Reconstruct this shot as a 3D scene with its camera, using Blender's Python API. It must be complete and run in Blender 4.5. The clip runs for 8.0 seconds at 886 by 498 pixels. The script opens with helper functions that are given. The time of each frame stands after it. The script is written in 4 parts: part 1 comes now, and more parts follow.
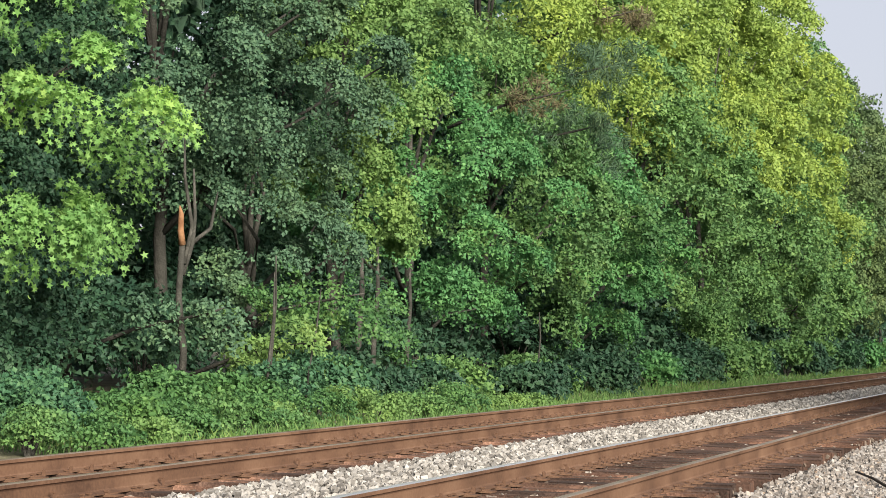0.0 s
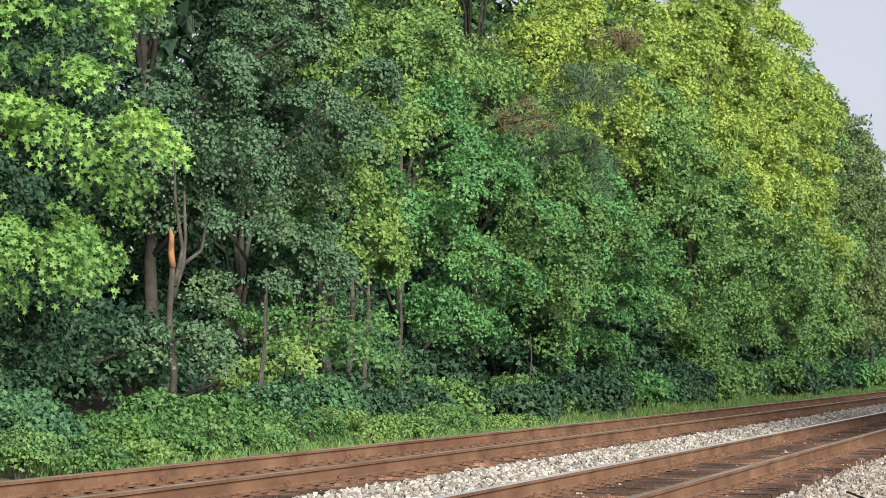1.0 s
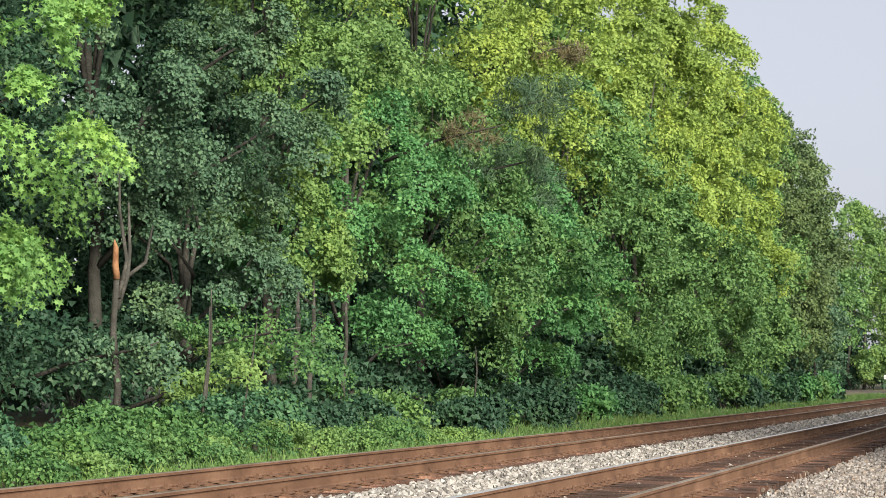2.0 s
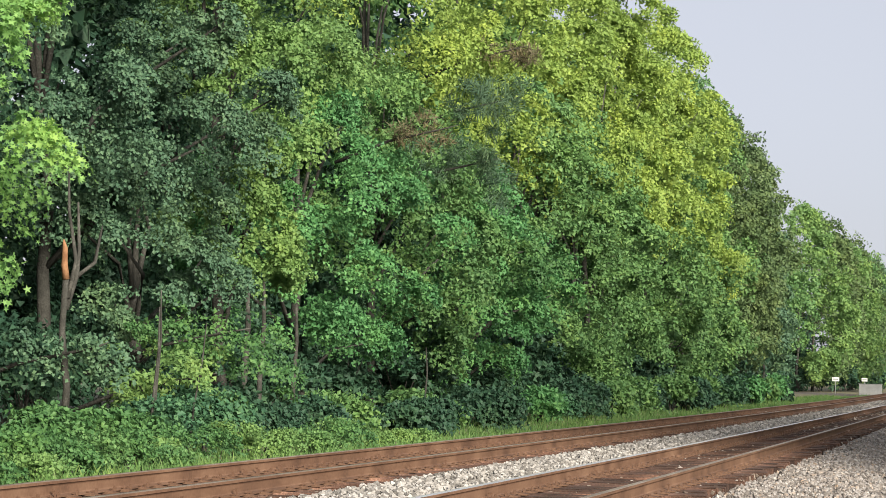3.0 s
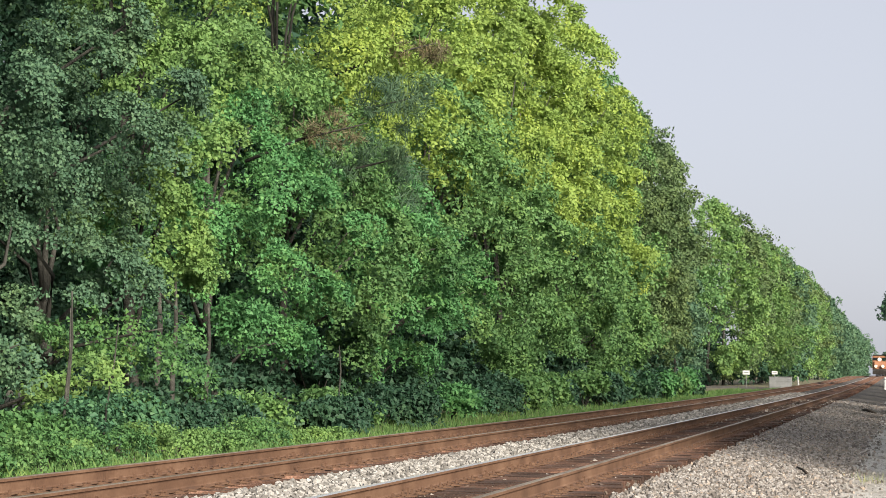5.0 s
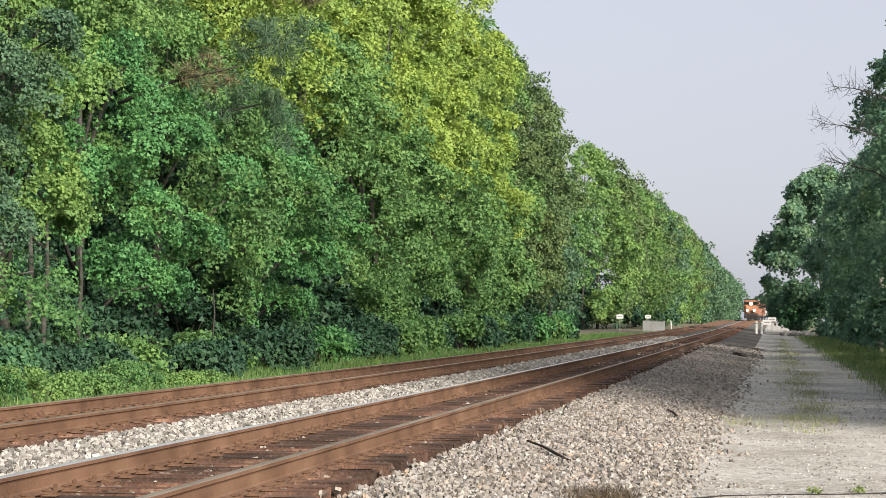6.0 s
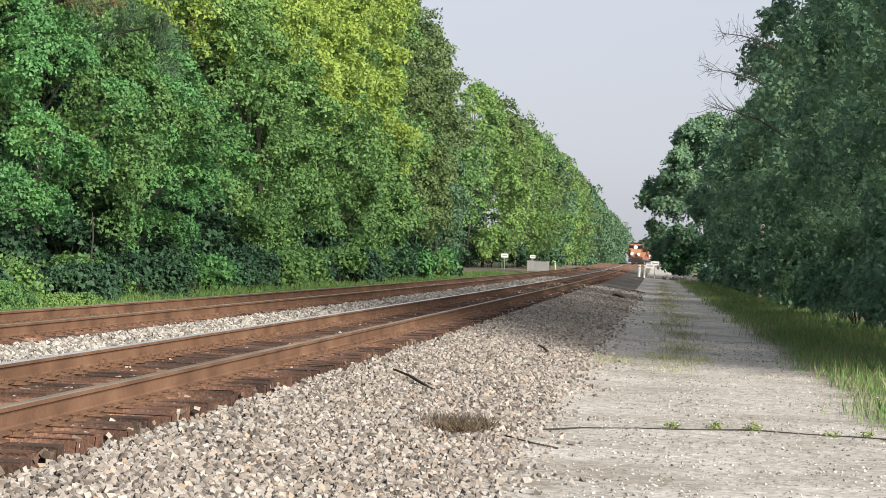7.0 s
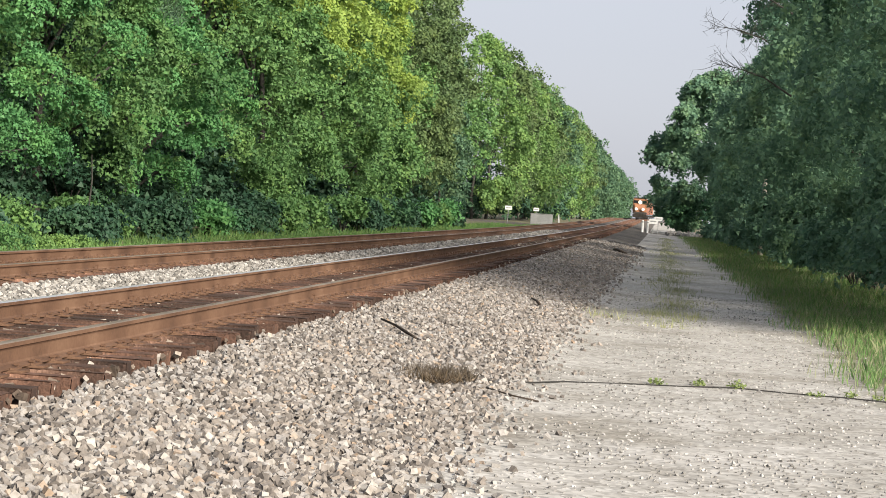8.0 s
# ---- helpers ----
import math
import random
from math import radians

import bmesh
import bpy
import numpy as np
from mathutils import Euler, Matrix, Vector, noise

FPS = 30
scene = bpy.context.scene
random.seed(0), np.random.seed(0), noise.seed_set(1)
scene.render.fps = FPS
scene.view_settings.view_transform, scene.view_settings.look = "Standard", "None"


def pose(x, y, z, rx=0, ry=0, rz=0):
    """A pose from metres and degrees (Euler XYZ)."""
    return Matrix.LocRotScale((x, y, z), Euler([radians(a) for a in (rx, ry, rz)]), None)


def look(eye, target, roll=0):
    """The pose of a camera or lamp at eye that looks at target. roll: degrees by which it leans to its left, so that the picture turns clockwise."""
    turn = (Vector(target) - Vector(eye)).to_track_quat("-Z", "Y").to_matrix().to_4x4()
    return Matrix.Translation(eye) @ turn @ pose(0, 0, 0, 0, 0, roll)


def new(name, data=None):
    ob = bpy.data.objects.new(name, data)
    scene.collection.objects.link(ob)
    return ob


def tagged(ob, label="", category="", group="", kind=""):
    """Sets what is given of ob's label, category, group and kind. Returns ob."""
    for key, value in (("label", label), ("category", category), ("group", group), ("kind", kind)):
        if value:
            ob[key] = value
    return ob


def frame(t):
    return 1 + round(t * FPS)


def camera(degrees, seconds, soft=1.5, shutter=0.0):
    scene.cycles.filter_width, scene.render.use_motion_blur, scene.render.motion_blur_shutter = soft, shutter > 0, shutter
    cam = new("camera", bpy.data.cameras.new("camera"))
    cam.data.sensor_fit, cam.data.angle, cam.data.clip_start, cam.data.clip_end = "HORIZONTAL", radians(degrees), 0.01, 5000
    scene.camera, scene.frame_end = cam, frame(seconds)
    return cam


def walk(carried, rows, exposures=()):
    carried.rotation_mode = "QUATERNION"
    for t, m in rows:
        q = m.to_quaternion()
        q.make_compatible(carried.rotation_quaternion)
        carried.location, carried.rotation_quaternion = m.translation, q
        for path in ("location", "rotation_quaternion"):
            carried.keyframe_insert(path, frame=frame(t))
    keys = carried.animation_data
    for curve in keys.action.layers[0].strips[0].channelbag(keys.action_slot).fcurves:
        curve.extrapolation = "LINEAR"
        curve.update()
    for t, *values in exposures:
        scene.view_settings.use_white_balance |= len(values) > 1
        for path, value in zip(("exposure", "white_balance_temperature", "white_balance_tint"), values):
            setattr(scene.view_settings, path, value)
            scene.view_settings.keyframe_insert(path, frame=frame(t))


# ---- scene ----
cam = camera(23.679, 8.0, soft=0.8)

# seconds, heading (degrees, to the right of the track), tilt, lean, and the eye
PATH = [
    (0.00, -17.727, 2.329, 1.394, -0.384, -0.044, 1.805),
    (0.50, -17.824, 2.632, 1.199, -0.377, -0.048, 1.784),
    (1.00, -17.500, 2.921, 1.205, -0.372, -0.044, 1.801),
    (1.50, -16.766, 3.155, 1.199, -0.383, -0.019, 1.801),
    (1.70, -16.498, 3.239, 1.229, -0.383, -0.013, 1.800),
    (2.80, -14.846, 3.332, 1.405, -0.402, 0.026, 1.813),
    (3.00, -14.687, 3.345, 1.450, -0.406, 0.032, 1.818),
    (3.50, -14.341, 3.505, 1.515, -0.399, 0.020, 1.811),
    (4.00, -13.991, 3.679, 1.294, -0.387, 0.003, 1.802),
    (4.20, -13.824, 3.727, 1.191, -0.390, 0.011, 1.800),
    (5.30, -11.493, 3.084, 0.367, -0.448, 0.077, 1.764),
    (5.50, -10.937, 2.856, 0.284, -0.448, 0.089, 1.763),
    (6.00, -8.902, 1.881, 0.620, -0.396, 0.070, 1.763),
    (6.50, -6.958, 1.034, 1.459, -0.275, 0.012, 1.711),
    (7.00, -5.835, 0.227, 2.479, -0.179, -0.017, 1.685),
    (7.50, -5.511, -0.454, 3.255, -0.060, -0.023, 1.698),
    (8.00, -5.895, -1.116, 3.818, 0.000, 0.000, 1.700),
]


def view(heading, tilt, lean, x, y, z):
    a, b = radians(heading), radians(tilt)
    eye = Vector((x, y, z))
    return look(eye, eye + Vector((math.sin(a) * math.cos(b), math.cos(a) * math.cos(b), math.sin(b))), lean)


walk(cam, [(t, view(*v)) for t, *v in PATH])

# ---- light ----
SUN_EL, SUN_AZ = 23.0, 137.0          # degrees; azimuth clockwise from the track's direction
scene.view_settings.exposure = 1.43
world = bpy.data.worlds.new("sky")
scene.world = world
world.use_nodes = True
wn = world.node_tree
sky = wn.nodes.new("ShaderNodeTexSky")
sky.sky_type, sky.sun_disc = "NISHITA", False
sky.sun_elevation, sky.sun_rotation = radians(SUN_EL), radians(SUN_AZ)
sky.air_density, sky.dust_density, sky.ozone_density = 1.0, 1.8, 2.0
haze = wn.nodes.new("ShaderNodeHueSaturation")          # a hazy evening washes the blue out
haze.inputs["Saturation"].default_value = 0.42
tint = wn.nodes.new("ShaderNodeMix")
tint.data_type, tint.blend_type = "RGBA", "MULTIPLY"
tint.inputs[0].default_value, tint.inputs[7].default_value = 1.0, (0.985, 0.975, 1.06, 1)
wn.links.new(sky.outputs[0], haze.inputs["Color"])
wn.links.new(haze.outputs[0], tint.inputs[6])
veil = wn.nodes.new("ShaderNodeMix")                     # an even white veil over the whole sky
veil.data_type = "RGBA"
veil.inputs[0].default_value, veil.inputs[7].default_value = 0.68, (4.25, 4.4, 4.9, 1)
wn.links.new(tint.outputs[2], veil.inputs[6])
wn.links.new(veil.outputs[2], wn.nodes["Background"].inputs[0])
wn.nodes["Background"].inputs[1].default_value = 0.057

sun = new("sun", bpy.data.lights.new("sun", "SUN"))
sun.data.energy, sun.data.angle, sun.data.color = 4.1, radians(24.0), (1.0, 0.9, 0.75)
sa, se = radians(SUN_AZ), radians(SUN_EL)
sun_way = Vector((math.sin(sa) * math.cos(se), math.cos(sa) * math.cos(se), math.sin(se)))
sun.matrix_world = look(sun_way * 100, (0, 0, 0))


# ---- materials ----
def material(name, rough=0.8, metal=0.0):
    m = bpy.data.materials.new(name)
    m.use_nodes = True
    b = m.node_tree.nodes["Principled BSDF"]
    b.inputs["Roughness"].default_value, b.inputs["Metallic"].default_value = rough, metal
    b.inputs["Specular IOR Level"].default_value = 0.3
    return m, m.node_tree, b


def node(tree, kind, **values):
    n = tree.nodes.new(kind)
    for k, v in values.items():
        n.inputs[k].default_value = v
    return n


def ramp(tree, fac, stops):
    r = tree.nodes.new("ShaderNodeValToRGB")
    while len(r.color_ramp.elements) < len(stops):
        r.color_ramp.elements.new(0.5)
    for e, (p, c) in zip(r.color_ramp.elements, stops):
        e.position, e.color = p, (*c, 1)
    tree.links.new(fac, r.inputs[0])
    return r.outputs[0]


def noise_of(tree, scale, detail=4.0, kind="Object"):
    tc = tree.nodes.new("ShaderNodeTexCoord")
    n = node(tree, "ShaderNodeTexNoise", Scale=scale, Detail=detail)
    tree.links.new(tc.outputs[kind], n.inputs["Vector"])
    return n.outputs["Fac"]


def mixed(tree, fac, a, b, mode="MIX"):
    m = tree.nodes.new("ShaderNodeMix")
    m.data_type, m.blend_type = "RGBA", mode
    for sock, v in ((m.inputs[0], fac), (m.inputs[6], a), (m.inputs[7], b)):
        if isinstance(v, (int, float)):
            sock.default_value = v
        elif isinstance(v, tuple):
            sock.default_value = (*v, 1)
        else:
            tree.links.new(v, sock)
    return m.outputs[2]


def bumped(tree, b, height, strength=0.5, distance=0.02):
    n = node(tree, "ShaderNodeBump", Strength=strength, Distance=distance)
    tree.links.new(height, n.inputs["Height"])
    tree.links.new(n.outputs[0], b.inputs["Normal"])


def island_random(tree):
    return tree.nodes.new("ShaderNodeNewGeometry").outputs["Random Per Island"]


def object_random(tree):
    return tree.nodes.new("ShaderNodeObjectInfo").outputs["Random"]


def leaf_material(name, dark, mid, light, through_light=0.35):
    m, t, b = material(name, 0.62)
    soft_dark = tuple(0.45 * d + 0.55 * c for d, c in zip(dark, mid))
    soft_light = tuple(0.6 * d + 0.4 * c for d, c in zip(light, mid))
    by_leaf = ramp(t, island_random(t), [(0.0, soft_dark), (0.5, mid), (1.0, soft_light)])
    patches = ramp(t, noise_of(t, 0.55, 3), [(0.32, (0.78, 0.84, 0.9)), (0.5, (0.98, 1.0, 0.98)), (0.68, (1.22, 1.13, 0.95))])
    colour = mixed(t, 1.0, by_leaf, patches, "MULTIPLY")
    t.links.new(colour, b.inputs["Base Color"])
    tr = t.nodes.new("ShaderNodeBsdfTranslucent")
    t.links.new(colour, tr.inputs[0])
    mx = node(t, "ShaderNodeMixShader", Fac=through_light)
    t.links.new(b.outputs[0], mx.inputs[1])
    t.links.new(tr.outputs[0], mx.inputs[2])
    t.links.new(mx.outputs[0], t.nodes["Material Output"].inputs[0])
    return m


def two_tone(name, stops, scale, rough=0.85, fine=40.0, bump=0.4, distance=0.01, metal=0.0):
    m, t, b = material(name, rough, metal)
    n = noise_of(t, scale, 6)
    fn = noise_of(t, fine, 4)
    add = t.nodes.new("ShaderNodeMath")
    add.operation = "MULTIPLY_ADD"
    add.inputs[1].default_value = 0.45
    t.links.new(fn, add.inputs[0])
    t.links.new(n, add.inputs[2])
    sub = t.nodes.new("ShaderNodeMath")
    sub.operation = "SUBTRACT"
    sub.inputs[1].default_value = 0.225
    t.links.new(add.outputs[0], sub.inputs[0])
    t.links.new(ramp(t, sub.outputs[0], stops), b.inputs["Base Color"])
    bumped(t, b, fn, bump, distance)
    return m


def stone_material(name, stops, by_object=False):
    m, t, b = material(name, 0.9)
    pick = object_random(t) if by_object else island_random(t)
    c = ramp(t, pick, stops)
    spots = ramp(t, noise_of(t, 35, 5), [(0.3, (0.75, 0.74, 0.72)), (0.7, (1.1, 1.1, 1.1))])
    t.links.new(mixed(t, 1.0, c, spots, "MULTIPLY"), b.inputs["Base Color"])
    bumped(t, b, noise_of(t, 60, 4), 0.4, 0.01)
    return m


LEAF = {
    "oak": leaf_material("oak_leaf", (0.038, 0.086, 0.053), (0.076, 0.15, 0.088), (0.135, 0.225, 0.12), 0.3),
    "maple": leaf_material("maple_leaf", (0.04, 0.125, 0.045), (0.08, 0.22, 0.08), (0.155, 0.32, 0.115), 0.3),
    "gum": leaf_material("gum_leaf", (0.11, 0.24, 0.075), (0.2, 0.38, 0.11), (0.3, 0.48, 0.15), 0.45),
    "lime": leaf_material("lime_leaf", (0.09, 0.18, 0.06), (0.15, 0.265, 0.085), (0.22, 0.34, 0.11), 0.4),
    # yellow of sunlit tree tops is added to this leaf colour
    "poplar": leaf_material("poplar_leaf_with_sun_yellow", (0.145, 0.23, 0.058), (0.235, 0.34, 0.08), (0.33, 0.425, 0.105), 0.42),
    "elm": leaf_material("elm_leaf", (0.052, 0.13, 0.046), (0.1, 0.205, 0.07), (0.175, 0.295, 0.1), 0.32),
    "olive": leaf_material("olive_leaf", (0.055, 0.093, 0.04), (0.09, 0.145, 0.058), (0.14, 0.2, 0.08), 0.28),
    "vine": leaf_material("vine_leaf", (0.025, 0.075, 0.045), (0.05, 0.13, 0.068), (0.1, 0.205, 0.085), 0.25),
    "creeper": leaf_material("creeper_leaf", (0.075, 0.15, 0.105), (0.13, 0.24, 0.155), (0.2, 0.33, 0.19), 0.45),
    # shade under the canopy is put into this leaf colour
    "shade": leaf_material("shade_coloured_leaf", (0.013, 0.042, 0.026), (0.026, 0.07, 0.04), (0.05, 0.105, 0.055), 0.15),
    "pine": leaf_material("pine_needle", (0.03, 0.065, 0.04), (0.048, 0.095, 0.055), (0.085, 0.14, 0.07), 0.15),
    "brown": leaf_material("dead_needle", (0.06, 0.055, 0.032), (0.1, 0.088, 0.05), (0.16, 0.138, 0.08), 0.15),
    "bush": leaf_material("bush_leaf", (0.03, 0.085, 0.032), (0.062, 0.15, 0.05), (0.12, 0.235, 0.075), 0.28),
}
WEEDLEAF = leaf_material("path_weed_leaf", (0.1, 0.15, 0.05), (0.16, 0.21, 0.07), (0.22, 0.26, 0.1), 0.3)
GRASS = leaf_material("grass_blade", (0.055, 0.13, 0.04), (0.115, 0.22, 0.065), (0.22, 0.31, 0.12), 0.4)
DRYGRASS = leaf_material("dry_grass_blade", (0.129, 0.146, 0.076), (0.232, 0.248, 0.135), (0.386, 0.393, 0.236), 0.3)
BARK = two_tone("bark", [(0.25, (0.016, 0.016, 0.014)), (0.55, (0.042, 0.042, 0.037)), (0.8, (0.1, 0.098, 0.088))], 3.0, 0.9, 25, 0.8, 0.03)
RAWWOOD = two_tone("torn_wood", [(0.3, (0.12, 0.055, 0.025)), (0.7, (0.29, 0.16, 0.085))], 4.0, 0.85, 30, 0.5)
RUST = two_tone("rail_rust", [(0.25, (0.058, 0.031, 0.02)), (0.5, (0.112, 0.062, 0.039)), (0.8, (0.17, 0.102, 0.066))], 1.3, 0.75, 30, 0.25, 0.004)
SHINE = two_tone("running_steel", [(0.3, (0.72, 0.71, 0.7)), (0.8, (0.9, 0.9, 0.9))], 0.6, 0.42, 60, 0.05, 0.002, 1.0)
DULLTOP = two_tone("dull_running_steel", [(0.3, (0.2, 0.15, 0.11)), (0.8, (0.38, 0.32, 0.26))], 0.8, 0.45, 60, 0.05, 0.002, 0.7)
TIE = two_tone("tie_wood", [(0.25, (0.022, 0.014, 0.011)), (0.48, (0.075, 0.044, 0.033)), (0.75, (0.2, 0.125, 0.095))], 2.0, 0.9, 35, 0.8, 0.02)
# every tie has weathered in its own way
tie_tree = TIE.node_tree
tie_in = next(n for n in tie_tree.nodes if n.type == "BSDF_PRINCIPLED").inputs["Base Color"]
tie_from = tie_in.links[0].from_socket
tie_tree.links.new(mixed(tie_tree, 1.0, tie_from, ramp(tie_tree, object_random(tie_tree), [(0.0, (0.5, 0.5, 0.52)), (0.5, (0.95, 0.92, 0.9)), (1.0, (1.5, 1.35, 1.25))]), "MULTIPLY"), tie_in)
# bed colour is darkened to give the shade in gaps between stones
SHADED_BED = two_tone("track_ballast_bed_with_gap_shade", [(0.25, (0.05, 0.044, 0.039)), (0.5, (0.1, 0.09, 0.081)), (0.8, (0.19, 0.175, 0.16))], 1.0, 0.95, 22, 1.0, 0.05)
STONE = stone_material("ballast_stone", [(0.0, (0.085, 0.077, 0.072)), (0.25, (0.165, 0.149, 0.138)), (0.5, (0.21, 0.19, 0.175)), (0.7, (0.235, 0.226, 0.224)), (0.9, (0.31, 0.298, 0.287)), (1.0, (0.27, 0.205, 0.155))])
STONE_ONE = stone_material("ballast_stone_single", [(0.0, (0.14, 0.125, 0.115)), (0.3, (0.21, 0.19, 0.175)), (0.6, (0.27, 0.25, 0.232)), (1.0, (0.34, 0.322, 0.305))], True)
STAINED = stone_material("stained_stone", [(0.0, (0.05, 0.038, 0.03)), (0.5, (0.12, 0.092, 0.074)), (0.85, (0.21, 0.178, 0.15)), (1.0, (0.36, 0.34, 0.32))])
PATHSTONE = stone_material("path_stone", [(0.0, (0.11, 0.107, 0.104)), (0.5, (0.23, 0.226, 0.222)), (1.0, (0.4, 0.396, 0.39))])
WHITESTONE = stone_material("pale_stone", [(0.0, (0.1, 0.094, 0.088)), (0.5, (0.23, 0.222, 0.212)), (1.0, (0.36, 0.35, 0.34))])


BLACK = two_tone("black_rubber", [(0.3, (0.012, 0.012, 0.012)), (0.8, (0.03, 0.028, 0.026))], 5, 0.7)
TWIG = two_tone("dark_twig", [(0.3, (0.02, 0.015, 0.012)), (0.8, (0.06, 0.045, 0.035))], 8, 0.9)
DEADWEED = leaf_material("dead_weed", (0.04, 0.03, 0.021), (0.075, 0.058, 0.042), (0.12, 0.096, 0.07), 0.1)
RAWPALE = two_tone("pale_bark", [(0.3, (0.2, 0.19, 0.16)), (0.8, (0.4, 0.38, 0.33))], 3, 0.9)
GREYMETAL = two_tone("galvanised_steel", [(0.3, (0.22, 0.23, 0.23)), (0.8, (0.36, 0.37, 0.37))], 3, 0.5, 20, 0.1, 0.004, 0.3)
WHITEPAINT = two_tone("white_sign_paint", [(0.3, (0.55, 0.56, 0.56)), (0.8, (0.78, 0.78, 0.77))], 2, 0.5, 20, 0.05)
GREYPAINT = two_tone("pale_grey_paint", [(0.3, (0.25, 0.26, 0.26)), (0.8, (0.37, 0.38, 0.38))], 1.5, 0.6, 20, 0.08)
DARKSTEEL = two_tone("black_steel", [(0.3, (0.015, 0.014, 0.013)), (0.8, (0.05, 0.045, 0.04))], 2, 0.6, 15, 0.15)
DARKGLASS, _t, _b = material("dark_glass", 0.08)
_b.inputs["Base Color"].default_value = (0.01, 0.012, 0.014, 1)
LAMP, _t, _b = material("headlight_glow", 0.3)
_b.inputs["Emission Color"].default_value = (1.0, 0.74, 0.36, 1)
_b.inputs["Emission Strength"].default_value = 0.5


# ---- mesh helpers ----
def mesh_of(name, verts, faces, mats=(), index=None, smooth=False):
    me = bpy.data.meshes.new(name)
    verts = np.asarray(verts, np.float32)
    me.vertices.add(len(verts))
    me.vertices.foreach_set("co", verts.ravel())
    if isinstance(faces, np.ndarray):
        n, k = faces.shape
        loops, starts, flat = n * k, np.arange(0, n * k, k), faces.ravel()
    else:
        sizes = np.array([len(f) for f in faces])
        flat = np.array([i for f in faces for i in f])
        loops, starts, n = len(flat), np.concatenate(([0], np.cumsum(sizes)[:-1])), len(faces)
    me.loops.add(loops)
    me.loops.foreach_set("vertex_index", flat.astype(np.int32))
    me.polygons.add(n)
    me.polygons.foreach_set("loop_start", starts.astype(np.int32))
    for m in mats:
        me.materials.append(m)
    if index is not None:
        me.polygons.foreach_set("material_index", np.asarray(index, np.int32))
    me.polygons.foreach_set("use_smooth", np.full(n, smooth))
    me.update(calc_edges=True)
    return me


def child(name, me, parent, label="", m=None, kind=""):
    ob = new(name, me)
    ob.parent = parent
    if m is not None:
        ob.matrix_basis = m
    return tagged(ob, label, kind=kind)


def part(name, bm, mat, parent, label=""):
    me = bpy.data.meshes.new(name)
    bm.to_mesh(me)
    bm.free()
    me.materials.append(mat)
    return child(name, me, parent, label)


def thing(name, label, category, m=None, group="", kind=""):
    ob = new(name)
    ob.empty_display_size = 0.2
    if m is not None:
        ob.matrix_basis = m
    return tagged(ob, label, category, group, kind)


def box(bm, size, at, bevel=0.0, turn=None):
    m = Matrix.Translation(at) @ (turn or Matrix()) @ Matrix.Diagonal((*size, 1))
    made = bmesh.ops.create_cube(bm, size=1.0, matrix=m)
    if bevel:
        edges = list({e for v in made["verts"] for e in v.link_edges})
        bmesh.ops.bevel(bm, geom=edges, offset=bevel, segments=2, affect="EDGES")
    return bm


def tube(points, radii, sides=7):
    """Verts and quads of a tapered limb along points."""
    pts = [Vector(p) for p in points]
    vs, fs = [], []
    for i, p in enumerate(pts):
        d = (pts[min(i + 1, len(pts) - 1)] - pts[max(i - 1, 0)]).normalized()
        a = d.orthogonal().normalized()
        b = d.cross(a)
        for k in range(sides):
            w = 2 * math.pi * k / sides
            vs.append(p + (a * math.cos(w) + b * math.sin(w)) * radii[i])
    for i in range(len(pts) - 1):
        for k in range(sides):
            j = (k + 1) % sides
            fs.append((i * sides + k, i * sides + j, (i + 1) * sides + j, (i + 1) * sides + k))
    fs.append(tuple(range(sides))[::-1])
    fs.append(tuple((len(pts) - 1) * sides + k for k in range(sides)))
    return vs, fs


def joined(pieces):
    vs, fs = [], []
    for v, f in pieces:
        o = len(vs)
        vs += [tuple(p) for p in v]
        fs += [tuple(i + o for i in q) for q in f]
    return vs, fs


# ---- the lie of the land ----
RAIL_TOP = 0.554
NEAR, TRACK_GAP, HALF = -5.286, -4.149, 0.755     # centre line of the near track, to the far one, rail from the centre


def bend(y):
    return 0.00022 * max(y - 470.0, 0.0) ** 2


def rise(y):
    return 0.94e-5 * min(max(y, 0.0), 380.0) ** 2 + 0.002 * max(min(y, 560.0) - 380.0, 0.0)


def smooth(a, b, v):
    s = min(max((v - a) / (b - a), 0.0), 1.0)
    return s * s * (3 - 2 * s)


def ground_height(x, y):
    u = x - bend(y)
    bed, low = RAIL_TOP - 0.22, 0.12
    if u > -3.98:
        h = (RAIL_TOP - 0.275) * (1 - smooth(-3.98, -0.5, u))
    elif u > -11.0:
        off = min(abs(u - NEAR), abs(u - NEAR - TRACK_GAP))
        h = bed - low * (1 - smooth(1.28, 1.42, off))
    else:
        h = bed - 0.2 * smooth(-11.0, -12.6, u)
    if u < -12.6:
        h += 0.25 * smooth(-13, -17, u)
    share = 1.0 - 0.45 * smooth(-10.8, -16, u) if u < -10.8 else 1.0 - 0.14 * smooth(-3.9, -1, u)
    h += rise(y) * share
    return h + 0.025 * noise.noise((x * 0.9, y * 0.5, 0)) * smooth(-3.0, -1.0, u)


